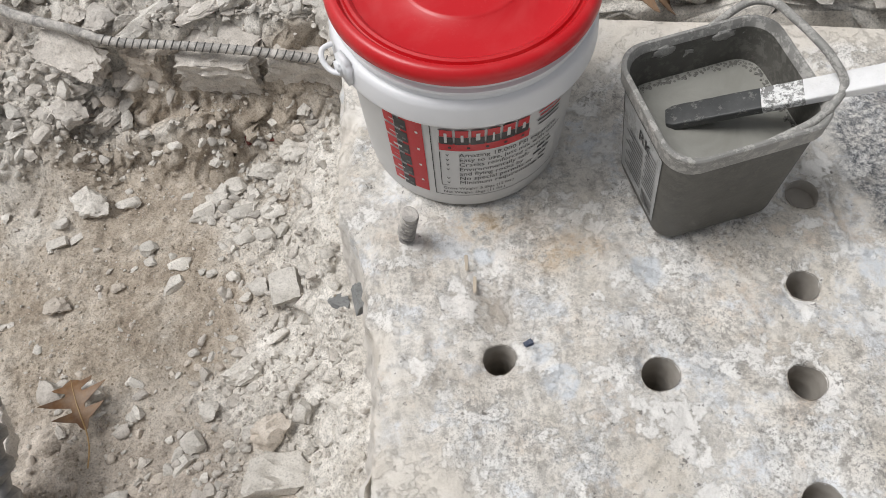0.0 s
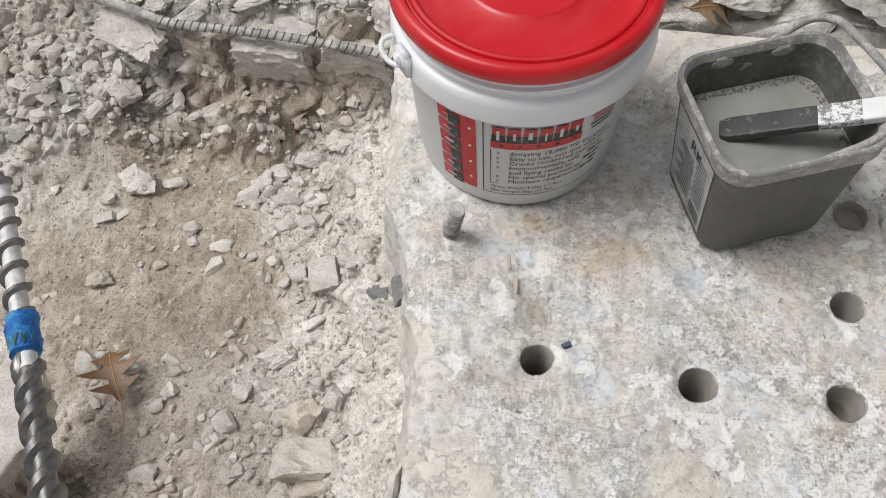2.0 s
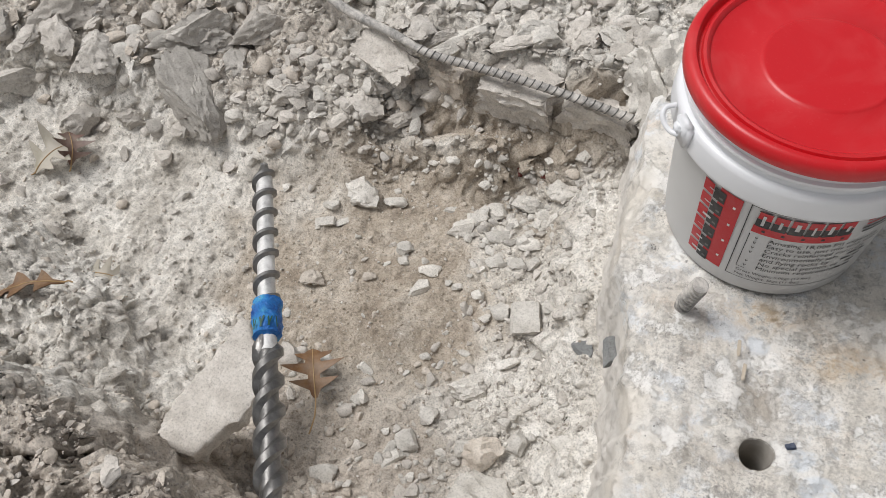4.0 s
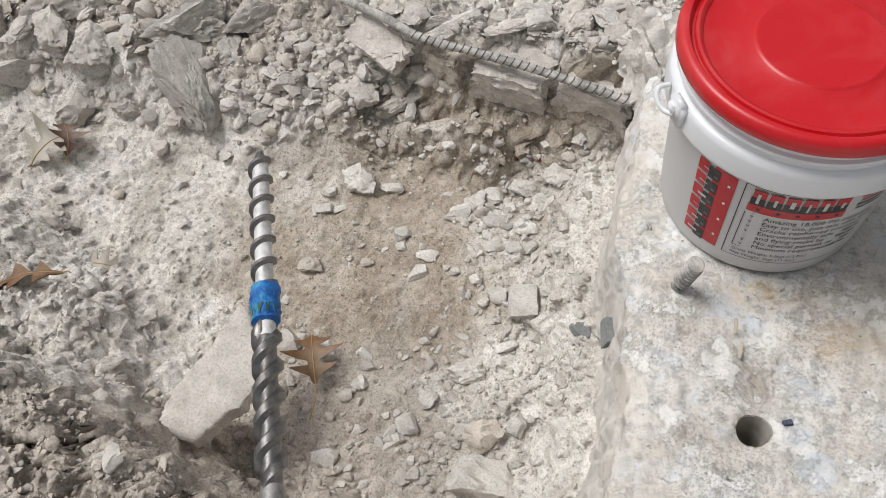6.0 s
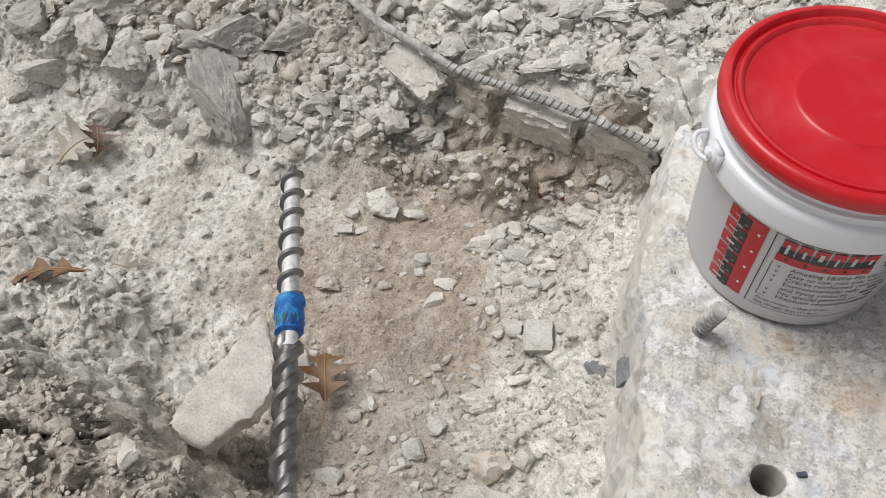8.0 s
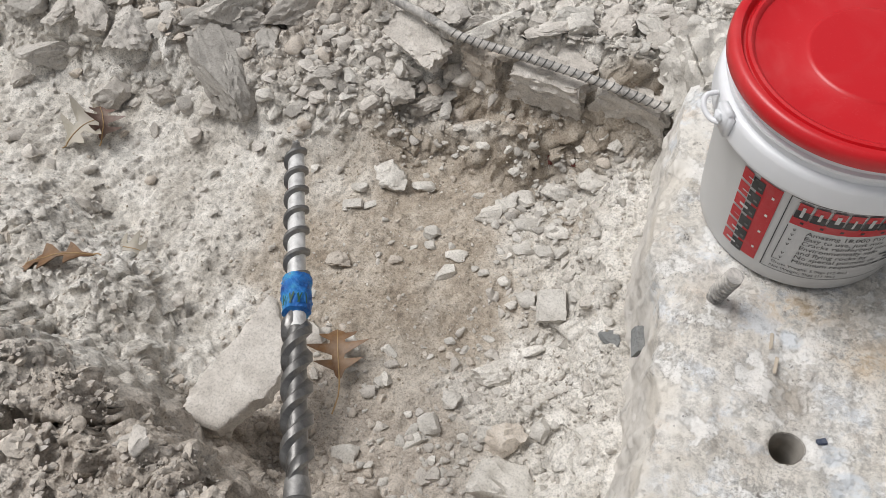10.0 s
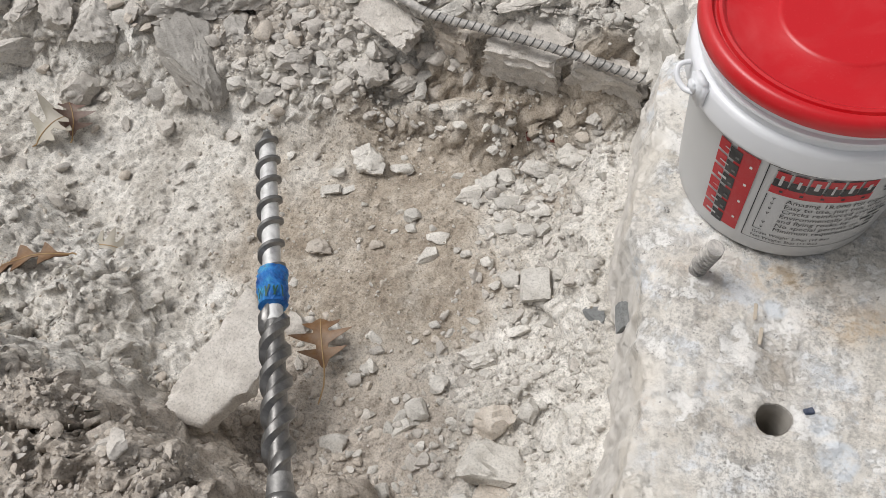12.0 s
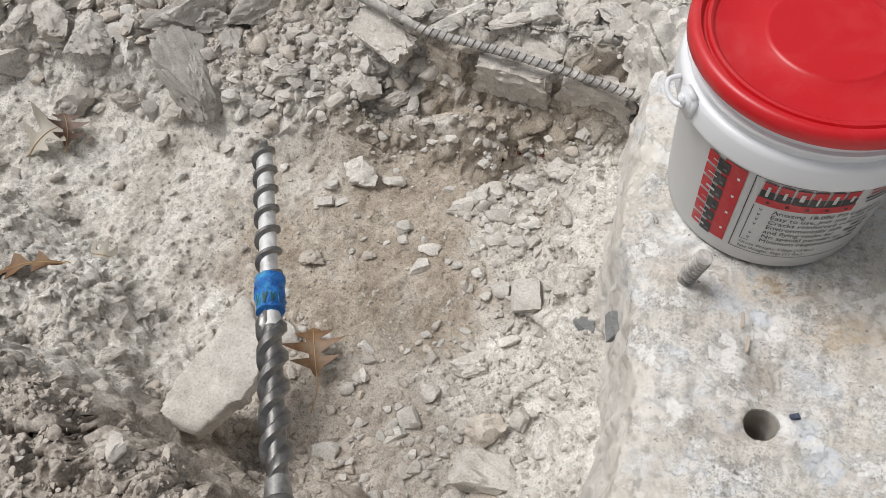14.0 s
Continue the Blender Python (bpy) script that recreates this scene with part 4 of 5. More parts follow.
# ---- gravel and crumbs: uncountable, one object for each colour ----
def crumb_field(name, material, label, count, small, large, seed, density, detail):
    rnd = np.random.RandomState(seed)
    bm = bmesh.new()
    bmesh.ops.create_icosphere(bm, subdivisions=detail, radius=0.5)
    base = np.array([v.co[:] for v in bm.verts])
    tris = np.array([[v.index for v in f.verts] for f in bm.faces])
    bm.free()
    x, y = rnd.uniform(-1.34, -0.10, count * 6), rnd.uniform(-0.06, 1.2, count * 6)
    ok = (rnd.uniform(0, 1, len(x)) < density(x, y)) & (x < slab_edge(y) - 0.03 + 1.0 * (y > 0.74))
    x, y = x[ok][:count], y[ok][:count]
    n = len(x)
    z = fine_land(x, y)[0]
    size = small * (large / small) ** (rnd.uniform(0, 1, n) ** 2.6)
    verts = np.repeat(base[None], n, 0) * rnd.uniform(0.55, 1.15, (n, len(base), 1))
    verts *= rnd.uniform(0.6, 1.25, (n, 1, 3)) * np.array([1, 1, 0.75])
    a = rnd.uniform(0, 2 * np.pi, n)
    ca, sa = np.cos(a)[:, None], np.sin(a)[:, None]
    vx, vy = verts[:, :, 0] * ca - verts[:, :, 1] * sa, verts[:, :, 0] * sa + verts[:, :, 1] * ca
    verts = np.stack([vx, vy, verts[:, :, 2]], 2) * size[:, None, None]
    verts += np.stack([x, y, z + size * 0.18], 1)[:, None, :]
    faces = (tris[None] + (np.arange(n) * len(base))[:, None, None]).reshape(-1, 3)
    me = bpy.data.meshes.new(name)
    me.vertices.add(n * len(base))
    me.vertices.foreach_set("co", verts.ravel())
    me.loops.add(faces.size)
    me.loops.foreach_set("vertex_index", faces.ravel())
    me.polygons.add(len(faces))
    me.polygons.foreach_set("loop_start", np.arange(0, faces.size, 3))
    me.update(calc_edges=True)
    finish(me, material, False)
    me.polygons.foreach_set("use_smooth", [False] * len(me.polygons))
    return tagged(new(name, me), label, "gravel", kind="stuff")


def pale_places(x, y):
    d = 0.10 + 0.55 * ease(-0.42, -0.30, x) + 0.35 * ease(0.62, 0.72, y)
    d = d * (1 - 0.8 * ease(0.22, 0.12, y)) * (1 - 0.6 * ease(0.36, 0.24, y) * ease(-0.24, -0.34, x))
    return np.clip(d * (1 - 0.75 * sandy(x, y)) * (0.55 + 0.9 * ease(-0.3, 0.6, vnoise(x, y, 0.06, 71))), 0, 1)


def sandy_places(x, y):
    return np.clip(0.12 + 0.8 * sandy(x, y), 0, 1) * (0.6 + 0.5 * vnoise(x, y, 0.05, 72))


crumb_field("gravel", GRAVEL, "pale concrete crumbs and gravel over the ground", 6000, 0.003, 0.012, 81, pale_places, 2)
crumb_field("fine_gravel", GRAVEL, "fine pale concrete grit over the ground", 26000, 0.0012, 0.0045, 82, lambda x, y: (0.22 + pale_places(x, y)) * (1 - ease(0.25, 0.14, y) * ease(-0.34, -0.44, x)), 1)
crumb_field("sand_grit", GRIT, "coarse brown sand and grit", 16000, 0.0010, 0.0045, 83, sandy_places, 1)
crumb_field("earth_crumbs", CLOD_GRIT, "crumbs of dry grey-brown earth on a heap", 11000, 0.002, 0.010, 84, lambda x, y: ease(0.30, 0.12, y) * ease(-0.36, -0.46, x) + 0.12 * ease(-0.7, -0.85, x) * ease(0.55, 0.3, y), 1)


# ---- steel bars ----
def ribbed_bar(name, points, radius, pitch, ribs_from, label, material, thick=1.0, rib=0.11, rib_material=None):
    """A reinforcing bar: a rod, two lengthwise ribs and slanted cross ribs."""
    bar = tagged(new(name), label, "steel bar")
    line = curve_through(points, 90)
    radii = [radius * (thick + (1 - thick) * ease(0, max(ribs_from, 0.01), i / 89)) for i in range(90)]
    radii = [float(r) * (1 + 0.10 * noise.noise(Vector(p) * 60) * (1 if i / 89 < ribs_from else 0.2)) for i, (p, r) in enumerate(zip(line, radii))]
    part("rod", raw_mesh("rod", *tube(line, radii, 14), material), material, bar)
    dist = np.cumsum([0] + [float(np.linalg.norm(line[i + 1] - line[i])) for i in range(89)])
    verts, faces = [], []
    s = dist[-1] * ribs_from
    while s < dist[-1] - 0.003:
        i = min(int(np.searchsorted(dist, s)), 88)
        p, d = Vector(line[i]) + (Vector(line[min(i + 1, 89)]) - Vector(line[i])) * ((s - dist[i]) / (dist[i + 1] - dist[i])), (Vector(line[i + 1]) - Vector(line[i])).normalized()
        e = d.cross(Vector((0, 0, 1))).normalized()
        f = e.cross(d)
        base = len(verts)
        for k in range(17):
            t = math.pi * 2 * k / 16
            mid = p + radius * 0.99 * (math.cos(t) * e + math.sin(t) * f) + d * radius * 0.55 * math.sin(t)
            out = (math.cos(t) * e + math.sin(t) * f)
            verts += [mid - d * 0.0009, mid + out * radius * rib - d * 0.0005, mid + out * radius * rib + d * 0.0005, mid + d * 0.0009]
        for k in range(16):
            a, b = base + 4 * k, base + 4 * k + 4
            faces += [(a + j, a + j + 1, b + j + 1, b + j) for j in range(3)]
        s += pitch
    rib_material = rib_material or REBAR_CLEAN
    part("ribs", raw_mesh("ribs", verts, faces, rib_material), rib_material, bar, "raised slanted ribs")
    return bar


ribbed_bar("steel_bar", [(-0.86, 0.99, -0.035), (-0.74, 0.905, -0.045), (-0.644, 0.845, -0.055), (-0.545, 0.808, -0.058), (-0.482, 0.786, -0.062), (-0.41, 0.776, -0.062), (-0.317, 0.762, -0.062), (-0.241, 0.750, -0.066), (-0.176, 0.738, -0.070)],
           0.0060, 0.0108, 0.56, "ribbed steel reinforcing bar crusted with cement", REBAR, 1.35, 0.14, RIB_SHADED)
ribbed_bar("bar_stub", [(-0.082, 0.436, -0.01), (-0.079, 0.4325, 0.014), (-0.0745, 0.428, 0.040), (-0.070, 0.4235, 0.063)], 0.0078, 0.0078, 0.30, "short cut steel bar stub standing in the slab", REBAR, 1.0, 0.2, REBAR)


# ---- white pail with a red lid ----
def pail_radius(z):
    return 0.1030 + max(0.0, z) * (0.1124 - 0.1030) / 0.155


def wrap_patch(a0, a1, z0, z1, off, name, material, parent, label=""):
    """A thin printed patch on the pail between two angles (degrees) and two heights."""
    n = max(2, int(abs(a1 - a0) / 2) + 1)
    verts = []
    for z in np.linspace(z0, z1, 6):
        for a in np.linspace(a0, a1, n):
            r = pail_radius(z) + off
            verts.append((r * math.cos(radians(a)), r * math.sin(radians(a)), z))
    return part(name, raw_mesh(name, verts, sheet_faces(6, n), material), material, parent, label)


def letters(body, size):
    """The outlines of a word as flat triangles: (points, faces)."""
    cu = bpy.data.curves.new("letters", "FONT")
    cu.body, cu.size, cu.resolution_u = body, size, 2
    ob = bpy.data.objects.new("letters", cu)
    scene.collection.objects.link(ob)
    bpy.context.view_layer.update()
    me = bpy.data.meshes.new_from_object(ob.evaluated_get(bpy.context.evaluated_depsgraph_get()))
    pts, faces = [v.co[:2] for v in me.vertices], [tuple(p.vertices) for p in me.polygons]
    bpy.data.objects.remove(ob)
    bpy.data.curves.remove(cu)
    bpy.data.meshes.remove(me)
    return pts, faces


def wrap_text(body, size, a0, z0, off, material, parent, squeeze=1.0):
    pts, faces = letters(body, size)
    verts = []
    for x, y in pts:
        z = z0 + y
        r = pail_radius(z) + off
        a = radians(a0) + x * squeeze / r
        verts.append((r * math.cos(a), r * math.sin(a), z))
    return part("print_line", raw_mesh("print_line", verts, faces, material, False), material, parent)


def make_pail():
    pail = tagged(new("pail"), "white plastic pail with a closed red lid", "bucket")
    side = [(0.0, 0.004), (0.094, 0.004), (0.0955, 0.0), (0.1005, 0.0), (0.1025, 0.003), (0.1043, 0.018), (0.1120, 0.155), (0.1121, 0.1570)]
    part("pail_body", raw_mesh("pail_body", *lathe(side, 128), PAIL_SIDE), PAIL_SIDE, pail, "pale grey tapered side")
    collar = [(0.1118, 0.1572), (0.1195, 0.1566), (0.1226, 0.1572), (0.1236, 0.1590), (0.1238, 0.1620), (0.1222, 0.1790), (0.1212, 0.1830), (0.1190, 0.1850), (0.1150, 0.1862),
              (0.1146, 0.1880), (0.1146, 0.1945), (0.1182, 0.1952), (0.1190, 0.1970), (0.1184, 0.1990), (0.1150, 0.2002), (0.1146, 0.203), (0.1146, 0.216)]
    part("pail_collar", raw_mesh("pail_collar", *lathe(collar, 128), PAIL), PAIL, pail, "bright white flange under the lid")
    lid = [(0.1160, 0.2110), (0.1212, 0.2105), (0.1224, 0.2120), (0.1226, 0.2190), (0.1215, 0.2235), (0.1192, 0.2262), (0.1160, 0.2272), (0.1132, 0.2270), (0.1116, 0.2252), (0.1110, 0.2215), (0.1095, 0.2200), (0.1078, 0.2205),
           (0.1064, 0.2232), (0.1038, 0.2238), (0.1015, 0.2226), (0.0995, 0.2195), (0.0970, 0.2188), (0.0580, 0.2188), (0.0565, 0.2198), (0.0550, 0.2206), (0.0535, 0.2206), (0.0, 0.2203)]
    lid_ob = part("lid", raw_mesh("lid", *lathe(lid, 160), LID), LID, pail, "glossy red snap-on lid with dust smears")
    # the ear for the handle: a block on the flange, a hub and the handle's flat end
    a = radians(213)

    def eared(p):
        return Matrix.Rotation(a, 4, "Z") @ p

    for name, mid, size in (("handle_ear", (0.1235, 0.0, 0.1735), (0.008, 0.024, 0.028)), ("ear_hub", (0.1275, -0.004, 0.1735), (0.006, 0.011, 0.012))):
        ear = bmesh.new()
        bmesh.ops.create_cube(ear, size=1.0)
        bmesh.ops.bevel(ear, geom=ear.edges[:], offset=0.16, segments=3, affect="EDGES")
        for v in ear.verts:
            v.co = eared(Vector([m + c * k for m, c, k in zip(mid, v.co, size)]))
        part(name, ear, PAIL, pail)
    bail = [(0.128, 0.000, 0.170), (0.133, -0.007, 0.169), (0.1355, -0.016, 0.1715), (0.1345, -0.023, 0.1755), (0.1300, -0.027, 0.1785), (0.1210, -0.026, 0.180)]
    part("handle", raw_mesh("handle", *tube([eared(Vector(p)) for p in curve_through(bail, 50)], 0.0025, 12), PAIL), PAIL, pail, "looped end of the white carrying handle")
    # the print: an upright band, then a framed box
    band = wrap_patch(238.0, 250.0, 0.0245, 0.1425, 0.0005, "print_band", PRINT_RED, pail, "red printed band")
    for k in range(4):
        z = 0.042 + k * 0.0275
        wrap_patch(246.2, 247.6, z, z + 0.0035, 0.0009, "print_dot", PRINT_WHITE, band)
    for k in range(6):
        z = 0.024 + k * 0.0198
        h = 0.0172
        wrap_patch(228.6, 234.6, z + 0.001, z + h, 0.0009, "print_block", PRINT_RED, band)
        wrap_patch(235.0, 241.6, z - 0.001, z + h - 0.002, 0.0009, "print_block", PRINT_BLACK, band)
        wrap_patch(231.2 + k % 2, 237.4 - k % 3, z + h * (0.36 + 0.06 * (k % 3)), z + h * (0.52 + 0.05 * (k % 2)), 0.0013, "print_slot", PAIL_SIDE, band)
        wrap_patch(238.6, 240.6, z + h * 0.2, z + h * 0.36, 0.0013, "print_slot", PRINT_GREY, band)
    frame_ob = wrap_patch(253.6, 254.1, 0.024, 0.1445, 0.0006, "print_frame", PRINT_BLACK, pail)
    wrap_patch(253.6, 326.0, 0.1437, 0.1445, 0.0006, "print_rule", PRINT_BLACK, frame_ob)
    wrap_patch(253.6, 326.0, 0.0240, 0.0247, 0.0006, "print_rule", PRINT_BLACK, frame_ob)
    wrap_patch(257.4, 257.8, 0.0430, 0.1030, 0.0006, "print_rule", PRINT_BLACK, frame_ob)
    wrap_patch(257.4, 262.0, 0.0430, 0.0436, 0.0006, "print_rule", PRINT_BLACK, frame_ob)
    logo = wrap_patch(257.6, 302.5, 0.1065, 0.1185, 0.0007, "print_band", PRINT_RED, pail, "red printed band under black and red blocks")
    for k in range(5):
        wrap_patch(262 + k * 9, 263.6 + k * 9, 0.1105, 0.1135, 0.0010, "print_dot", PRINT_BLACK, logo)
    for k in range(6):
        a0 = 258.0 + k * 7.4
        wrap_patch(a0, a0 + 6.5, 0.1175, 0.1290, 0.0010, "print_block", PRINT_BLACK, logo)
        wrap_patch(a0 + 0.3, a0 + 6.3, 0.1295, 0.1405, 0.0010, "print_block", PRINT_RED, logo)
        wrap_patch(a0 + 2.4 + 0.4 * (k % 2), a0 + 3.8 + 0.3 * (k % 3), 0.1205 + 0.002 * (k % 3), 0.1355 - 0.002 * (k % 2), 0.0013, "print_slot", PAIL_SIDE, logo)
        wrap_patch(a0 - 0.2, a0 + 6.7, 0.1400, 0.1410, 0.0012, "print_edge", PRINT_BLACK, logo)
    lines = ["Amazing 18,000 PSI expansive", "Easy to use, just mix with water", "Cracks reinforced concrete", "Environmentally safe", "and flying rocks by", "No special permits or", "Minimum requirement"]
    for k, body_text in enumerate(lines):
        z = 0.0960 - k * 0.0083
        wrap_text(body_text, 0.0088, 267.0, z, 0.0006, PRINT_BLACK, frame_ob, 0.98)
        if k != 4:
            wrap_text("v", 0.0075, 260.5, z + 0.0005, 0.0006, PRINT_BLACK, frame_ob)
        start = 267.0 + len(body_text) * 2.15
        while start < 318:
            w = 2.5 + (k * 7 + int(start)) % 4
            wrap_patch(start, min(start + w, 321), z + 0.0010, z + 0.0036, 0.0006, "print_bar", PRINT_BLACK, frame_ob)
            start += w + 1.2
    wrap_text("Gross Weight: 5.0kgs (12 lbs.)", 0.0062, 258.0, 0.0355, 0.0006, PRINT_BLACK, frame_ob, 0.95)
    wrap_text("Net Weight: 5kgs (11 lbs.)", 0.0062, 258.0, 0.0282, 0.0006, PRINT_BLACK, frame_ob, 0.95)
    for k in range(4):
        wrap_patch(307.0 + (k % 2), 322.0, 0.1340 - k * 0.0065, 0.1362 - k * 0.0065, 0.0006, "print_bar", PRINT_RED if k < 2 else PRINT_BLACK, frame_ob)
    pail.matrix_world = pose(-0.0198, 0.5725, 0.003, 0.66, 2.2, 0)
    return pail


make_pail()


# ---- tub of mixed cement ----
def rounded(hx, hy, r, per=7):
    out = []
    for cx, cy, a0 in ((hx - r, hy - r, 0), (r - hx, hy - r, 90), (r - hx, r - hy, 180), (hx - r, r - hy, 270)):
        out += [(cx + r * math.cos(radians(a0 + 90 * k / (per - 1))), cy + r * math.sin(radians(a0 + 90 * k / (per - 1)))) for k in range(per)]
    return out


def ring_stack(levels):
    """A sheet through rounded oblongs (half x, half y, corner, z)."""
    verts, n = [], 28
    for hx, hy, r, z in levels:
        verts += [(x, y, z) for x, y in rounded(hx, hy, r)]
    return verts, sheet_faces(len(levels), n, True)


def make_tub():
    tub = tagged(new("mixing_tub"), "grey cement-smeared square plastic tub half full of slurry", "tub")
    v, f = ring_stack([(0.056, 0.049, 0.016, 0.0), (0.0605, 0.0535, 0.019, 0.002), (0.0625, 0.0555, 0.020, 0.008), (0.0712, 0.0642, 0.024, 0.130), (0.0714, 0.0644, 0.024, 0.134)])
    f.append(tuple(range(27, -1, -1)))
    part("tub_wall", raw_mesh("tub_wall", v, f, TUB), TUB, tub)
    v, f = ring_stack([(0.0690, 0.0620, 0.024, 0.145), (0.0680, 0.0610, 0.024, 0.130), (0.0600, 0.0530, 0.020, 0.020)])
    part("inner_wall", raw_mesh("inner_wall", v, f, TUB), TUB, tub)
    v, f = ring_stack([(0.0710, 0.0640, 0.024, 0.131), (0.0745, 0.0675, 0.026, 0.1325), (0.0755, 0.0685, 0.027, 0.135), (0.0752, 0.0682, 0.027, 0.1465), (0.0765, 0.0695, 0.028, 0.1480), (0.0765, 0.0695, 0.028, 0.1515),
                       (0.0750, 0.0680, 0.027, 0.1530), (0.0725, 0.0655, 0.026, 0.1528), (0.0710, 0.0640, 0.025, 0.1500), (0.0692, 0.0622, 0.024, 0.1440)])
    v = [(x * (1 + 0.006 * noise.noise(Vector((x, y, z)) * 70)), y * (1 + 0.006 * noise.noise(Vector((y, x, z)) * 70)), z + 0.0012 * noise.noise(Vector((x, y, 3)) * 60)) for x, y, z in v]
    part("rim", raw_mesh("rim", v, f, RIM), RIM, tub, "lighter rolled rim caked with dried cement")
    # crusts of dried cement inside the rim
    rnd = random.Random(31)
    for k in range(5):
        hx = rnd.uniform(-0.055, 0.055)
        bm = bmesh.new()
        bmesh.ops.create_icosphere(bm, subdivisions=3, radius=1.0)
        for q in bm.verts:
            n = 1 + 0.35 * noise.fractal(q.co * 2 + Vector((k, 2, 5)), 0.8, 2, 3)
            q.co = Vector((hx + q.co.x * rnd.uniform(0.010, 0.012) * n, 0.0622 + q.co.y * 0.0014 * n, 0.134 + 0.006 * math.sin(k * 2.1) + q.co.z * 0.007 * n))
        part("cement_crust", bm, RIM, tub)
    # slurry surface, with bubbles along the wall
    loops, sv = 14, []
    for i in range(loops):
        s = 1 - i / loops
        for x, y in rounded(0.0660 * s, 0.0590 * s, 0.0235 * s):
            p = Vector((x * 30, y * 30, 1))
            sv.append((x, y, 0.104 + 0.0010 * noise.fractal(p, 0.7, 2, 3) + 0.0012 * s ** 8))
    sf = sheet_faces(loops, 28, True) + [tuple(range(len(sv) - 28, len(sv)))]
    slurry = part("slurry", raw_mesh("slurry", sv, sf, SLURRY), SLURRY, tub, "smooth pale grey liquid cement")
    bv, bf = [], []
    bm = bmesh.new()
    bmesh.ops.create_icosphere(bm, subdivisions=2, radius=1.0)
    ico, icof = [v.co.copy() for v in bm.verts], [tuple(v.index for v in q.verts) for q in bm.faces]
    bm.free()
    edge = rounded(0.0645, 0.0575, 0.022, 30)
    lengths = [math.dist(edge[i], edge[(i + 1) % len(edge)]) for i in range(len(edge))]
    for _ in range(520):
        i = rnd.choices(range(len(edge)), lengths)[0]
        (x0, y0), (x1, y1) = edge[i], edge[(i + 1) % len(edge)]
        t, inset, r = rnd.random(), rnd.random() ** 2 * 0.10, rnd.uniform(0.0005, 0.0017)
        x, y = (x0 + (x1 - x0) * t) * (1 - inset), (y0 + (y1 - y0) * t) * (1 - inset)
        b = len(bv)
        bv += [(x + r * c.x, y + r * c.y, 0.1050 + r * 0.7 * c.z) for c in ico]
        bf += [tuple(b + j for j in q) for q in icof]
    tagged(part("bubbles", raw_mesh("bubbles", bv, bf, SLURRY_DARK), SLURRY_DARK, slurry, "small bubbles along the wall"), kind="stuff")
    # paper label on one side
    def on_side(y, z):
        k = (z - 0.008) / 0.122
        return (-(0.0625 + 0.0087 * k) - 0.0006, y, z)

    lv = [on_side(y * (1 + 0.12 * (z / 0.13)), z) for z in np.linspace(0.016, 0.124, 8) for y in np.linspace(-0.037, 0.037, 8)]
    label_ob = part("paper_label", raw_mesh("paper_label", lv, sheet_faces(8, 8), LABEL_GREY), LABEL_GREY, tub, "smeared pale paper label")

    def side_bar(y0, y1, z0, z1, name, material):
        q = [on_side(y, z) for y, z in ((y0, z0), (y1, z0), (y1, z1), (y0, z1))]
        part(name, raw_mesh(name, [(x - 0.0006, y, z) for x, y, z in q], [(0, 1, 2, 3)], material), material, label_ob)

    for k in range(11):
        side_bar(-0.006, 0.030 - 0.006 * (k % 3), 0.030 + 0.0058 * k, 0.0325 + 0.0058 * k, "print_bar", PRINT_GREY)
    for k in range(12):
        side_bar(-0.033, -0.010 - 0.003 * (k % 2), 0.046 + 0.0055 * k, 0.0485 + 0.0055 * k, "print_bar", PRINT_GREY)
    for k in range(9):
        side_bar(-0.033 + k * 0.0026, -0.0316 + k * 0.0026, 0.020, 0.040, "code_stripe", PRINT_GREY)
    pts, lf = letters("RK", 0.021)
    part("print_line", raw_mesh("print_line", [(on_side(0.012 - x, 0.1 + y)[0] - 0.0008, 0.006 - x, 0.1005 + y) for x, y in pts], lf, PRINT_BLACK, False), PRINT_BLACK, label_ob)
    tub.matrix_world = pose(0.2125, 0.488, 0.002, 0, 0, 16.3)
    # carrying handle, lying over to one side
    path = [(0.2255, 0.4335, 0.131), (0.231, 0.432, 0.133), (0.254, 0.438, 0.142), (0.284, 0.449, 0.152), (0.305, 0.470, 0.166), (0.296, 0.490, 0.179), (0.282, 0.512, 0.185), (0.270, 0.532, 0.186), (0.260, 0.556, 0.180), (0.242, 0.572, 0.165), (0.212, 0.566, 0.140)]
    inv = tub.matrix_world.inverted()
    hv, hf = tube([inv @ Vector(p) for p in curve_through(path, 70)], 0.0038, 12)
    part("handle", raw_mesh("handle", hv, hf, RIM), RIM, tub, "grey smeared plastic carrying handle")
    return tub


make_tub()


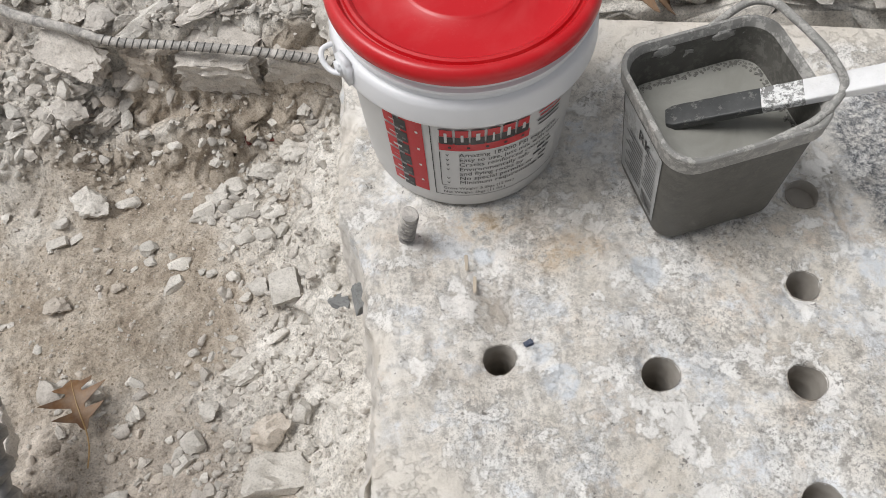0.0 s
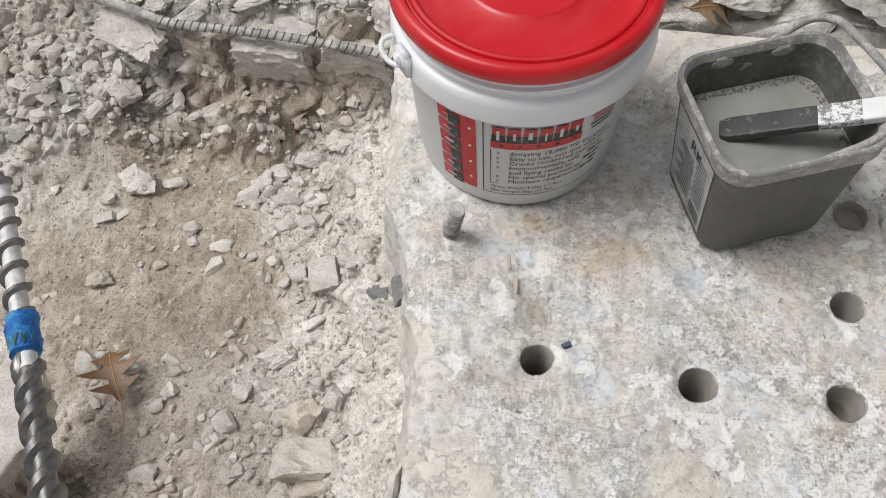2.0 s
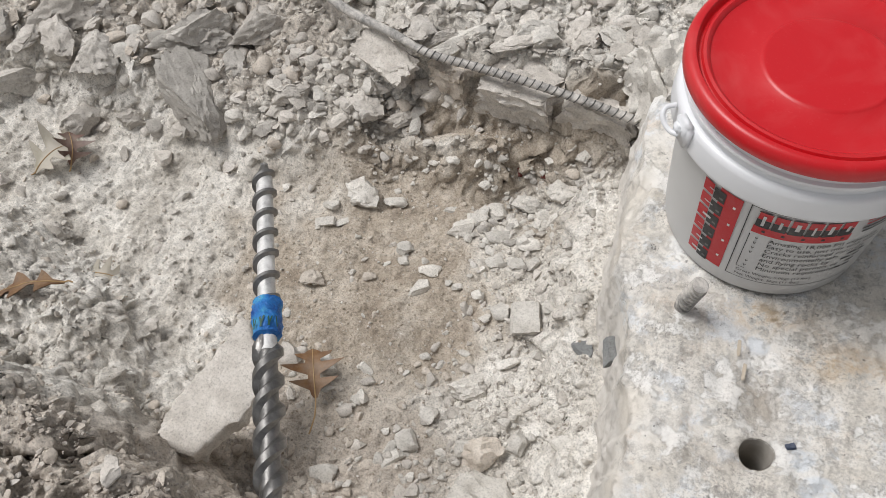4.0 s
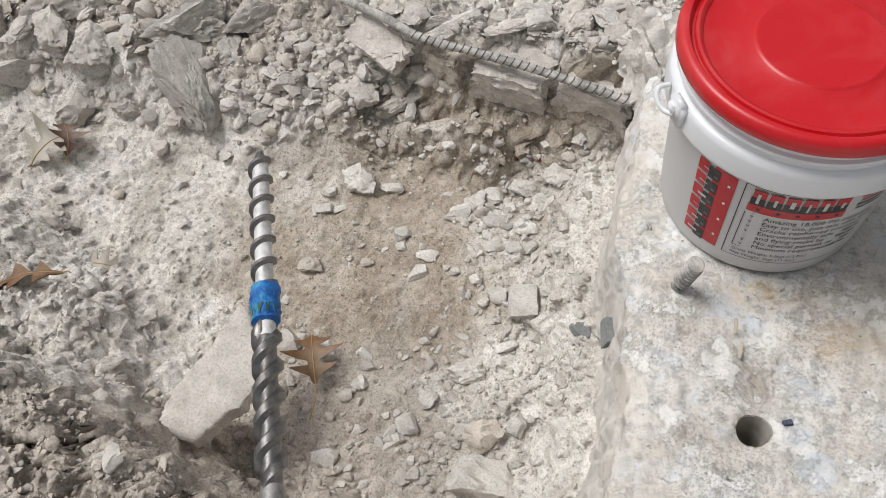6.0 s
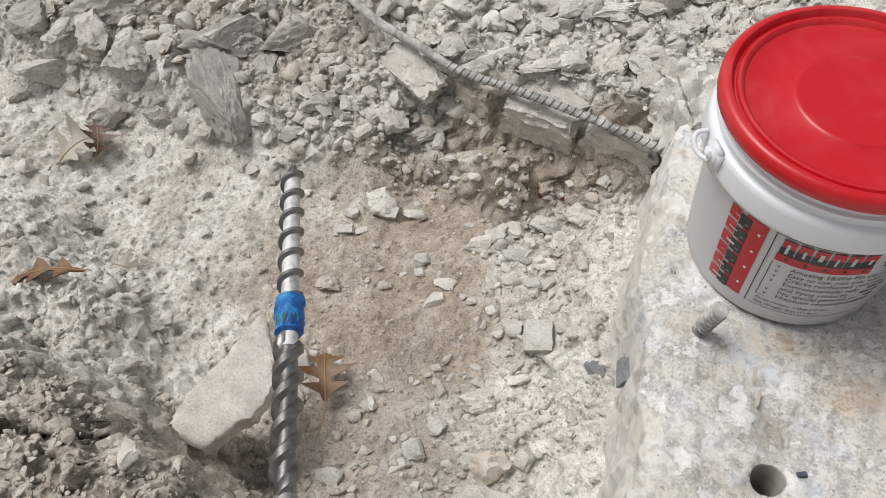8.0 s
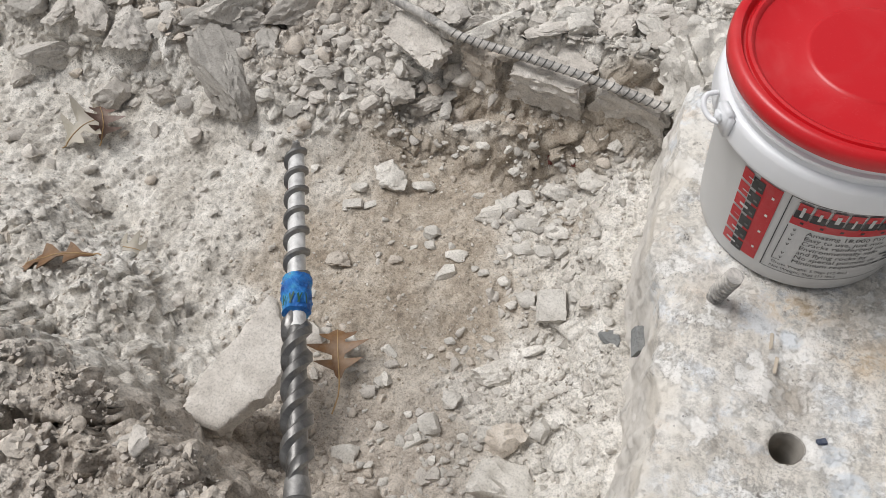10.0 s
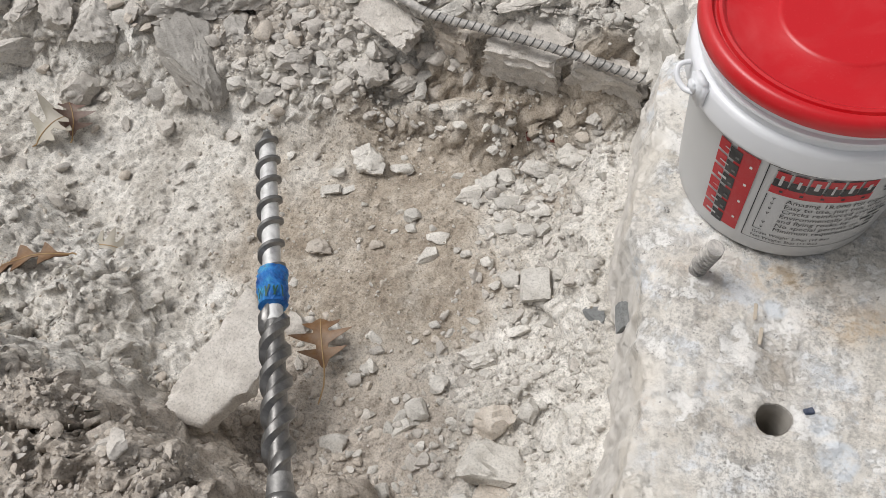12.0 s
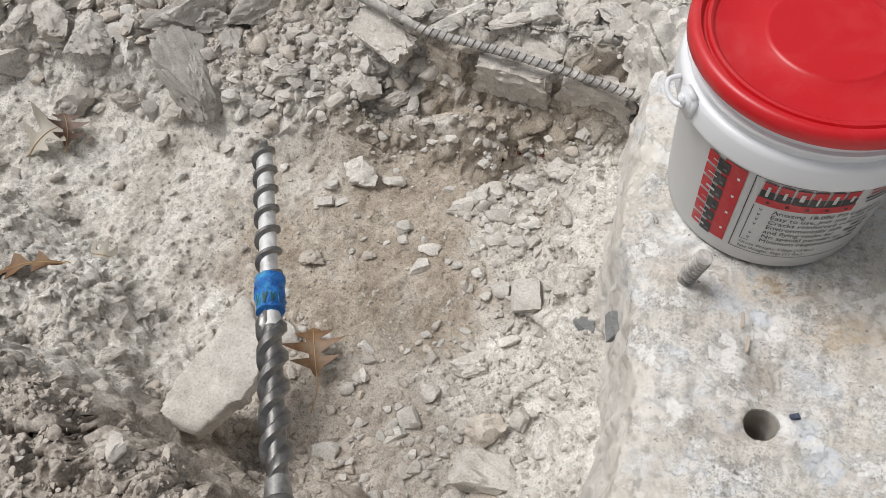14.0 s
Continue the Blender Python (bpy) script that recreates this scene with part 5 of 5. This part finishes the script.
def make_stick():
    """A flat stirring stick that leans on the tub's rim."""
    stick = tagged(new("stir_stick"), "white painted stirring stick, its end grey with cement", "stick")
    a, b = Vector((0.170, 0.490, 0.1065)), Vector((0.300, 0.476, 0.1600))
    d = (b - a).normalized()
    e = Vector((0, 0, 1)).cross(d).normalized()
    f = d.cross(e)
    for name, s0, s1, material, text in (("wet_end", 0.0, 0.083, STICK_WET, "dark end wet with cement"), ("flaky_part", 0.083, 0.118, STICK_FLAKY, "flaking cement on white paint"), ("stick_shaft", 0.118, 0.36, STICK_WHITE, "")):
        n = 26
        verts = []
        for i in range(n):
            s = s0 + (s1 - s0) * i / (n - 1)
            w, h = 0.0115, 0.0045
            if s < 0.006:
                w *= 0.75 + 0.25 * s / 0.006
            for x, y in rounded(w, h, 0.0018, 7):
                p = a + d * s + e * x + f * y
                verts.append(p + (e * x + f * y).normalized() * 0.0006 * noise.noise(p * 110) * (s < 0.125))
        faces = sheet_faces(n, 28, True) + [tuple(range(28)), tuple(range(len(verts) - 28, len(verts)))]
        part(name, raw_mesh(name, verts, faces, material), material, stick, text)
    return stick


make_stick()


# ---- drill bit ----
def make_bit():
    bit = tagged(new("drill_bit"), "long spiral masonry drill bit with blue tape, propped on a heap", "drill bit")
    tip, aim = Vector((-0.5665, 0.474, 0.030)), Vector((-0.457, 0.265, 0.045))
    d = (aim - tip).normalized()
    e = d.cross(Vector((0, 0, 1))).normalized()
    f = e.cross(d)

    def at(s, r, t):
        return tip + d * s + r * (math.cos(t) * e + math.sin(t) * f)

    def rod(s0, s1, r0, r1, n=30, seg=32, waist=0.0):
        verts = [at(s0 + (s1 - s0) * i / n, r0 + (r1 - r0) * i / n + waist * math.sin(math.pi * i / n), 2 * math.pi * k / seg) for i in range(n + 1) for k in range(seg)]
        return verts, sheet_faces(n + 1, seg, True) + [tuple(range(seg)), tuple(range(n * seg, (n + 1) * seg))]

    def flight(s0, s1, pitch, r_in, r_out, width, n, phase=0.6):
        """A raised spiral rib with a sloped back."""
        verts = []
        for i in range(n + 1):
            s = s0 + (s1 - s0) * i / n
            t = -2 * math.pi * s / pitch + phase
            grow = min(1.0, (s - s0) / 0.012 + 0.15, (s1 - s) / 0.020 + 0.05)
            ro = r_in + (r_out - r_in) * grow
            verts += [at(s - width * 0.75, r_in * 0.97, t), at(s - width * 0.32, ro, t), at(s + width * 0.28, ro, t), at(s + width * 0.62, r_in * 0.97, t)]
        return verts, sheet_faces(n + 1, 4)

    core = 0.0092
    part("bit_nose", raw_mesh("bit_nose", *rod(0.004, 0.020, 0.0045, core, 8), BIT_DARK), BIT_DARK, bit, "dark tapered nose")
    part("front_core", raw_mesh("front_core", *rod(0.019, 0.256, core, core, 60), BIT_DUSTY), BIT_DUSTY, bit, "core whitened by dust")
    part("rear_core", raw_mesh("rear_core", *rod(0.2565, 0.408, core, core * 1.05, 60), BIT_DARK), BIT_DARK, bit, "dark polished core")
    part("shank_neck", raw_mesh("shank_neck", *rod(0.4085, 0.427, 0.0105, 0.0125, 12), NECK_STEEL), NECK_STEEL, bit, "dust-whitened neck of the shank")
    part("shank_collar", raw_mesh("shank_collar", *rod(0.4275, 0.436, 0.0132, 0.0138, 8, 32, 0.0012), BIT_DARK), BIT_DARK, bit, "dark rounded collar")
    part("shank", raw_mesh("shank", *rod(0.4365, 0.62, 0.0118, 0.0110, 20), BIT_DARK), BIT_DARK, bit, "smooth dark shank")
    part("front_flight", raw_mesh("front_flight", *flight(0.010, 0.236, 0.0290, core, 0.0138, 0.0066, 330), FLIGHT_STEEL), FLIGHT_STEEL, bit, "dark spiral rib")
    for phase in (0.2, 0.2 + math.pi):
        part("rear_flight", raw_mesh("rear_flight", *flight(0.244, 0.412, 0.0640, core, 0.0150, 0.0150, 300, phase), BIT_DARK), BIT_DARK, bit, "dark steep spiral rib")
    for turn in (0.4, 0.4 + math.pi / 2):
        bm = bmesh.new()
        bmesh.ops.create_cube(bm, size=1.0)
        bmesh.ops.bevel(bm, geom=bm.edges[:], offset=0.1, segments=1, affect="EDGES")
        u, w = math.cos(turn) * e + math.sin(turn) * f, -math.sin(turn) * e + math.cos(turn) * f
        for v in bm.verts:
            v.co = tip + d * (0.003 + v.co.x * 0.009) + u * v.co.y * 0.0085 + w * v.co.z * 0.0026
        part("carbide_edge", bm, CARBIDE, bit, "bright carbide cutting edge")
    # wrapped tape
    n, seg, tv = 22, 40, []
    for i in range(n + 1):
        s = 0.194 + 0.046 * i / n
        for k in range(seg):
            t = 2 * math.pi * k / seg
            ridge = math.cos(t + 2 * math.pi * s / 0.0305)
            r = 0.0142 + 0.0012 * math.sin(math.pi * min(1, i / n * 1.3)) + 0.0007 * ridge + 0.0016 * noise.fractal(at(s, 0.014, t) * 140, 0.7, 2, 3)
            if i in (0, n):
                r = core
            tv.append(at(s + 0.0012 * noise.noise(Vector((k * 0.5, i * 0.1, 2))) * (i > n - 3), r, t))
    tape = part("tape", raw_mesh("tape", tv, sheet_faces(n + 1, seg, True), TAPE), TAPE, bit, "crumpled blue tape")
    for k in range(7):
        t = math.pi / 2 - 0.75 + k * 0.25
        q = [at(0.222 + 0.004 * ((k * 5) % 3) * 0.4, 0.0163, t), at(0.223, 0.0163, t + 0.10), at(0.235, 0.0163, t + 0.16 * (-1) ** k), at(0.235, 0.0163, t - 0.10 + 0.16 * (-1) ** k)]
        part("print_bar", raw_mesh("print_bar", q, [(0, 1, 2, 3)], TAPE_PRINT), TAPE_PRINT, tape, "dark green mark")
    return bit


make_bit()


# ---- leaves and small things ----
def oak_leaf(name, x, y, z, length, turn, tilt, curl, material, label, stem=0.02, seed=1, wide=1.2):
    """A lobed leaf with a midrib, curled along and across."""
    rnd = random.Random(seed)
    lobes = [(0.0, 0.03), (0.06, 0.06), (0.14, 0.09), (0.20, 0.30), (0.25, 0.37), (0.29, 0.26), (0.34, 0.09), (0.42, 0.10), (0.49, 0.34), (0.56, 0.50), (0.60, 0.36), (0.66, 0.13), (0.73, 0.11), (0.79, 0.27), (0.84, 0.30), (0.88, 0.14), (0.94, 0.09), (1.0, 0.01)]
    cols = 9
    verts, faces = [], []
    for i, (u, w) in enumerate(lobes):
        for k in range(cols):
            s = (k / (cols - 1) - 0.5) * 2
            ww = w * rnd.uniform(0.92, 1.08)
            px = u + 0.16 * abs(s) * w * 1.3
            py = s * ww * wide
            pz = curl * (0.35 * math.sin(px * 3.0) - 0.25 * px) + curl * 1.1 * py * py + 0.03 * noise.noise(Vector((px * 4, py * 4, seed)))
            verts.append(Vector((px * length, py * length, pz * length)))
    faces = sheet_faces(len(lobes), cols)
    leaf = tagged(new(name), label, "leaf", "fallen leaves")
    me = raw_mesh("blade", [v + Vector((0, 0, 0.0006)) for v in verts] + [v - Vector((0, 0, 0.0006)) for v in verts],
                  faces + [tuple(len(verts) + j for j in reversed(q)) for q in faces], material)
    part("blade", me, material, leaf)
    mid = [verts[i * cols + cols // 2] + Vector((0, 0, 0.0009)) for i in range(len(lobes))]
    mid = [Vector((-stem, stem * 0.25, 0.0)), Vector((-stem * 0.5, stem * 0.05, 0.002))] + mid
    part("midrib", raw_mesh("midrib", *tube(curve_through(mid, 40), [0.0011 - 0.0007 * i / 39 for i in range(40)], 6), VEIN), VEIN, leaf, "pale midrib and stalk")
    leaf.matrix_world = pose(x, y, z, tilt[0], tilt[1], turn)
    return leaf


oak_leaf("oak_leaf", -0.484, 0.310, -0.212, 0.068, 116, (6, -8), 0.35, LEAF, "brown dry oak leaf among pebbles", 0.045, 1)
oak_leaf("oak_leaf", -0.845, 0.340, -0.140, 0.098, 209, (18, -4), 0.35, LEAF, "brown dry oak leaf on grey dust", 0.01, 2, 0.62)
oak_leaf("oak_leaf", -1.062, 0.530, -0.205, 0.085, 60, (8, -10), 0.7, LEAF_GREY, "dust-covered curled oak leaf", 0.02, 3)
oak_leaf("curled_leaf", -1.010, 0.555, -0.200, 0.055, 110, (40, -30), 0.9, LEAF_PURPLE, "dark purple-brown curled leaf", 0.01, 4)
oak_leaf("curled_leaf", -0.822, 0.674, -0.180, 0.045, 175, (15, -8), 0.6, LEAF, "small brown leaf scrap under a stone", 0.01, 5)
oak_leaf("dusty_leaf", -0.885, 0.395, -0.213, 0.050, 10, (12, 8), 0.4, LEAF_GREY, "grey dusty leaf scrap", 0.005, 6)
oak_leaf("oak_leaf", 0.175, 0.735, 0.020, 0.060, 20, (25, 20), 0.7, LEAF, "brown leaf caught between stones", 0.01, 7)
oak_leaf("oak_leaf", 0.275, 0.765, 0.045, 0.060, 150, (35, 10), 0.8, LEAF, "brown leaf caught between stones", 0.01, 8)


def flat_stone():
    """The large flat slab shard that leans into the pit beside the drill bit."""
    rows_y = [0.170, 0.180, 0.200, 0.225, 0.262, 0.300, 0.336]
    left = [-0.588, -0.594, -0.597, -0.594, -0.582, -0.574, -0.569]
    right = [-0.548, -0.540, -0.528, -0.514, -0.506, -0.528, -0.556]
    ys = np.linspace(0.170, 0.336, 40)
    lx = np.interp(ys, rows_y, left) + [0.002 * noise.fractal(Vector((v * 60, 1, 0)), 0.8, 2, 3) for v in ys]
    rx = np.interp(ys, rows_y, right) + [0.004 * noise.fractal(Vector((v * 60, 7, 0)), 0.8, 2, 3) for v in ys]
    ring = [np.array(p) for p in list(zip(lx, ys)) + list(zip(rx, ys))[::-1]]
    c = np.mean(ring, axis=0)
    verts, rows = [], 0
    for k, (scale, drop) in enumerate([(0.0, 0.0), (0.2, 0.0), (0.4, 0.0), (0.6, 0.0), (0.75, 0.0), (0.88, 0.0), (0.95, 0.0004), (0.985, 0.0016), (1.0, 0.005), (0.985, 0.013), (0.99, 0.020), (0.95, 0.026), (0.84, 0.031), (0.3, 0.034)]):
        for i, p in enumerate(ring):
            jag = 1 + (0.06 * noise.fractal(Vector((p[0] * 90, p[1] * 90, k * 1.3)), 0.8, 2, 3) if k >= 7 else 0)
            q = c + (p - c) * scale * jag
            chip = 0.010 * max(0.0, noise.noise(Vector((q[0] * 45, q[1] * 45, 4)))) * (q[0] > c[0] or q[1] < 0.2) * ease(0.6, 1.0, scale)
            top = -0.098 + 0.04 * (q[1] - 0.25) + 0.05 * (-0.57 - q[0])
            verts.append((q[0], q[1], top - drop - float(chip) + 0.0014 * noise.fractal(Vector((q[0], q[1], k * 0.002)) * 60, 0.8, 2, 4)))
        rows += 1
    me = raw_mesh("slab_shard", verts, sheet_faces(rows, len(ring), True), ROCK)
    me.set_sharp_from_angle(angle=radians(40))
    return tagged(new("slab_shard", me), "large flat pale slab shard with a broken edge", "rubble", "broken slab pieces")


flat_stone()
rock(-0.590, 0.215, 0.09, 0.08, 30, ROCK, tall=0.9, z=-0.172, label="dusty stone under a flat slab shard")
rock(0.0375, 0.3160, 0.009, 0.006, 20, BLUE_PLASTIC, BLOCKS, 0.6, z=0.001, name="plastic_scrap", label="dark blue plastic scrap beside a drilled hole", category="scrap", group="scraps")
for x, y, turn in ((-0.020, 0.405, 100), (-0.012, 0.380, 82)):
    rock(x, y, 0.019, 0.0034, turn, WOOD_CHIP, BLOCKS, 0.35, z=-0.0005, name="wood_chip", label="thin pale wood chip on the slab", category="chip", group="scraps")
rock(-0.143, 0.412, 0.016, 0.032, 15, ROCK_DARK, PLATES, 0.5, z=-0.090, tip=(0, -60), label="slate-grey stone set in the slab's side")
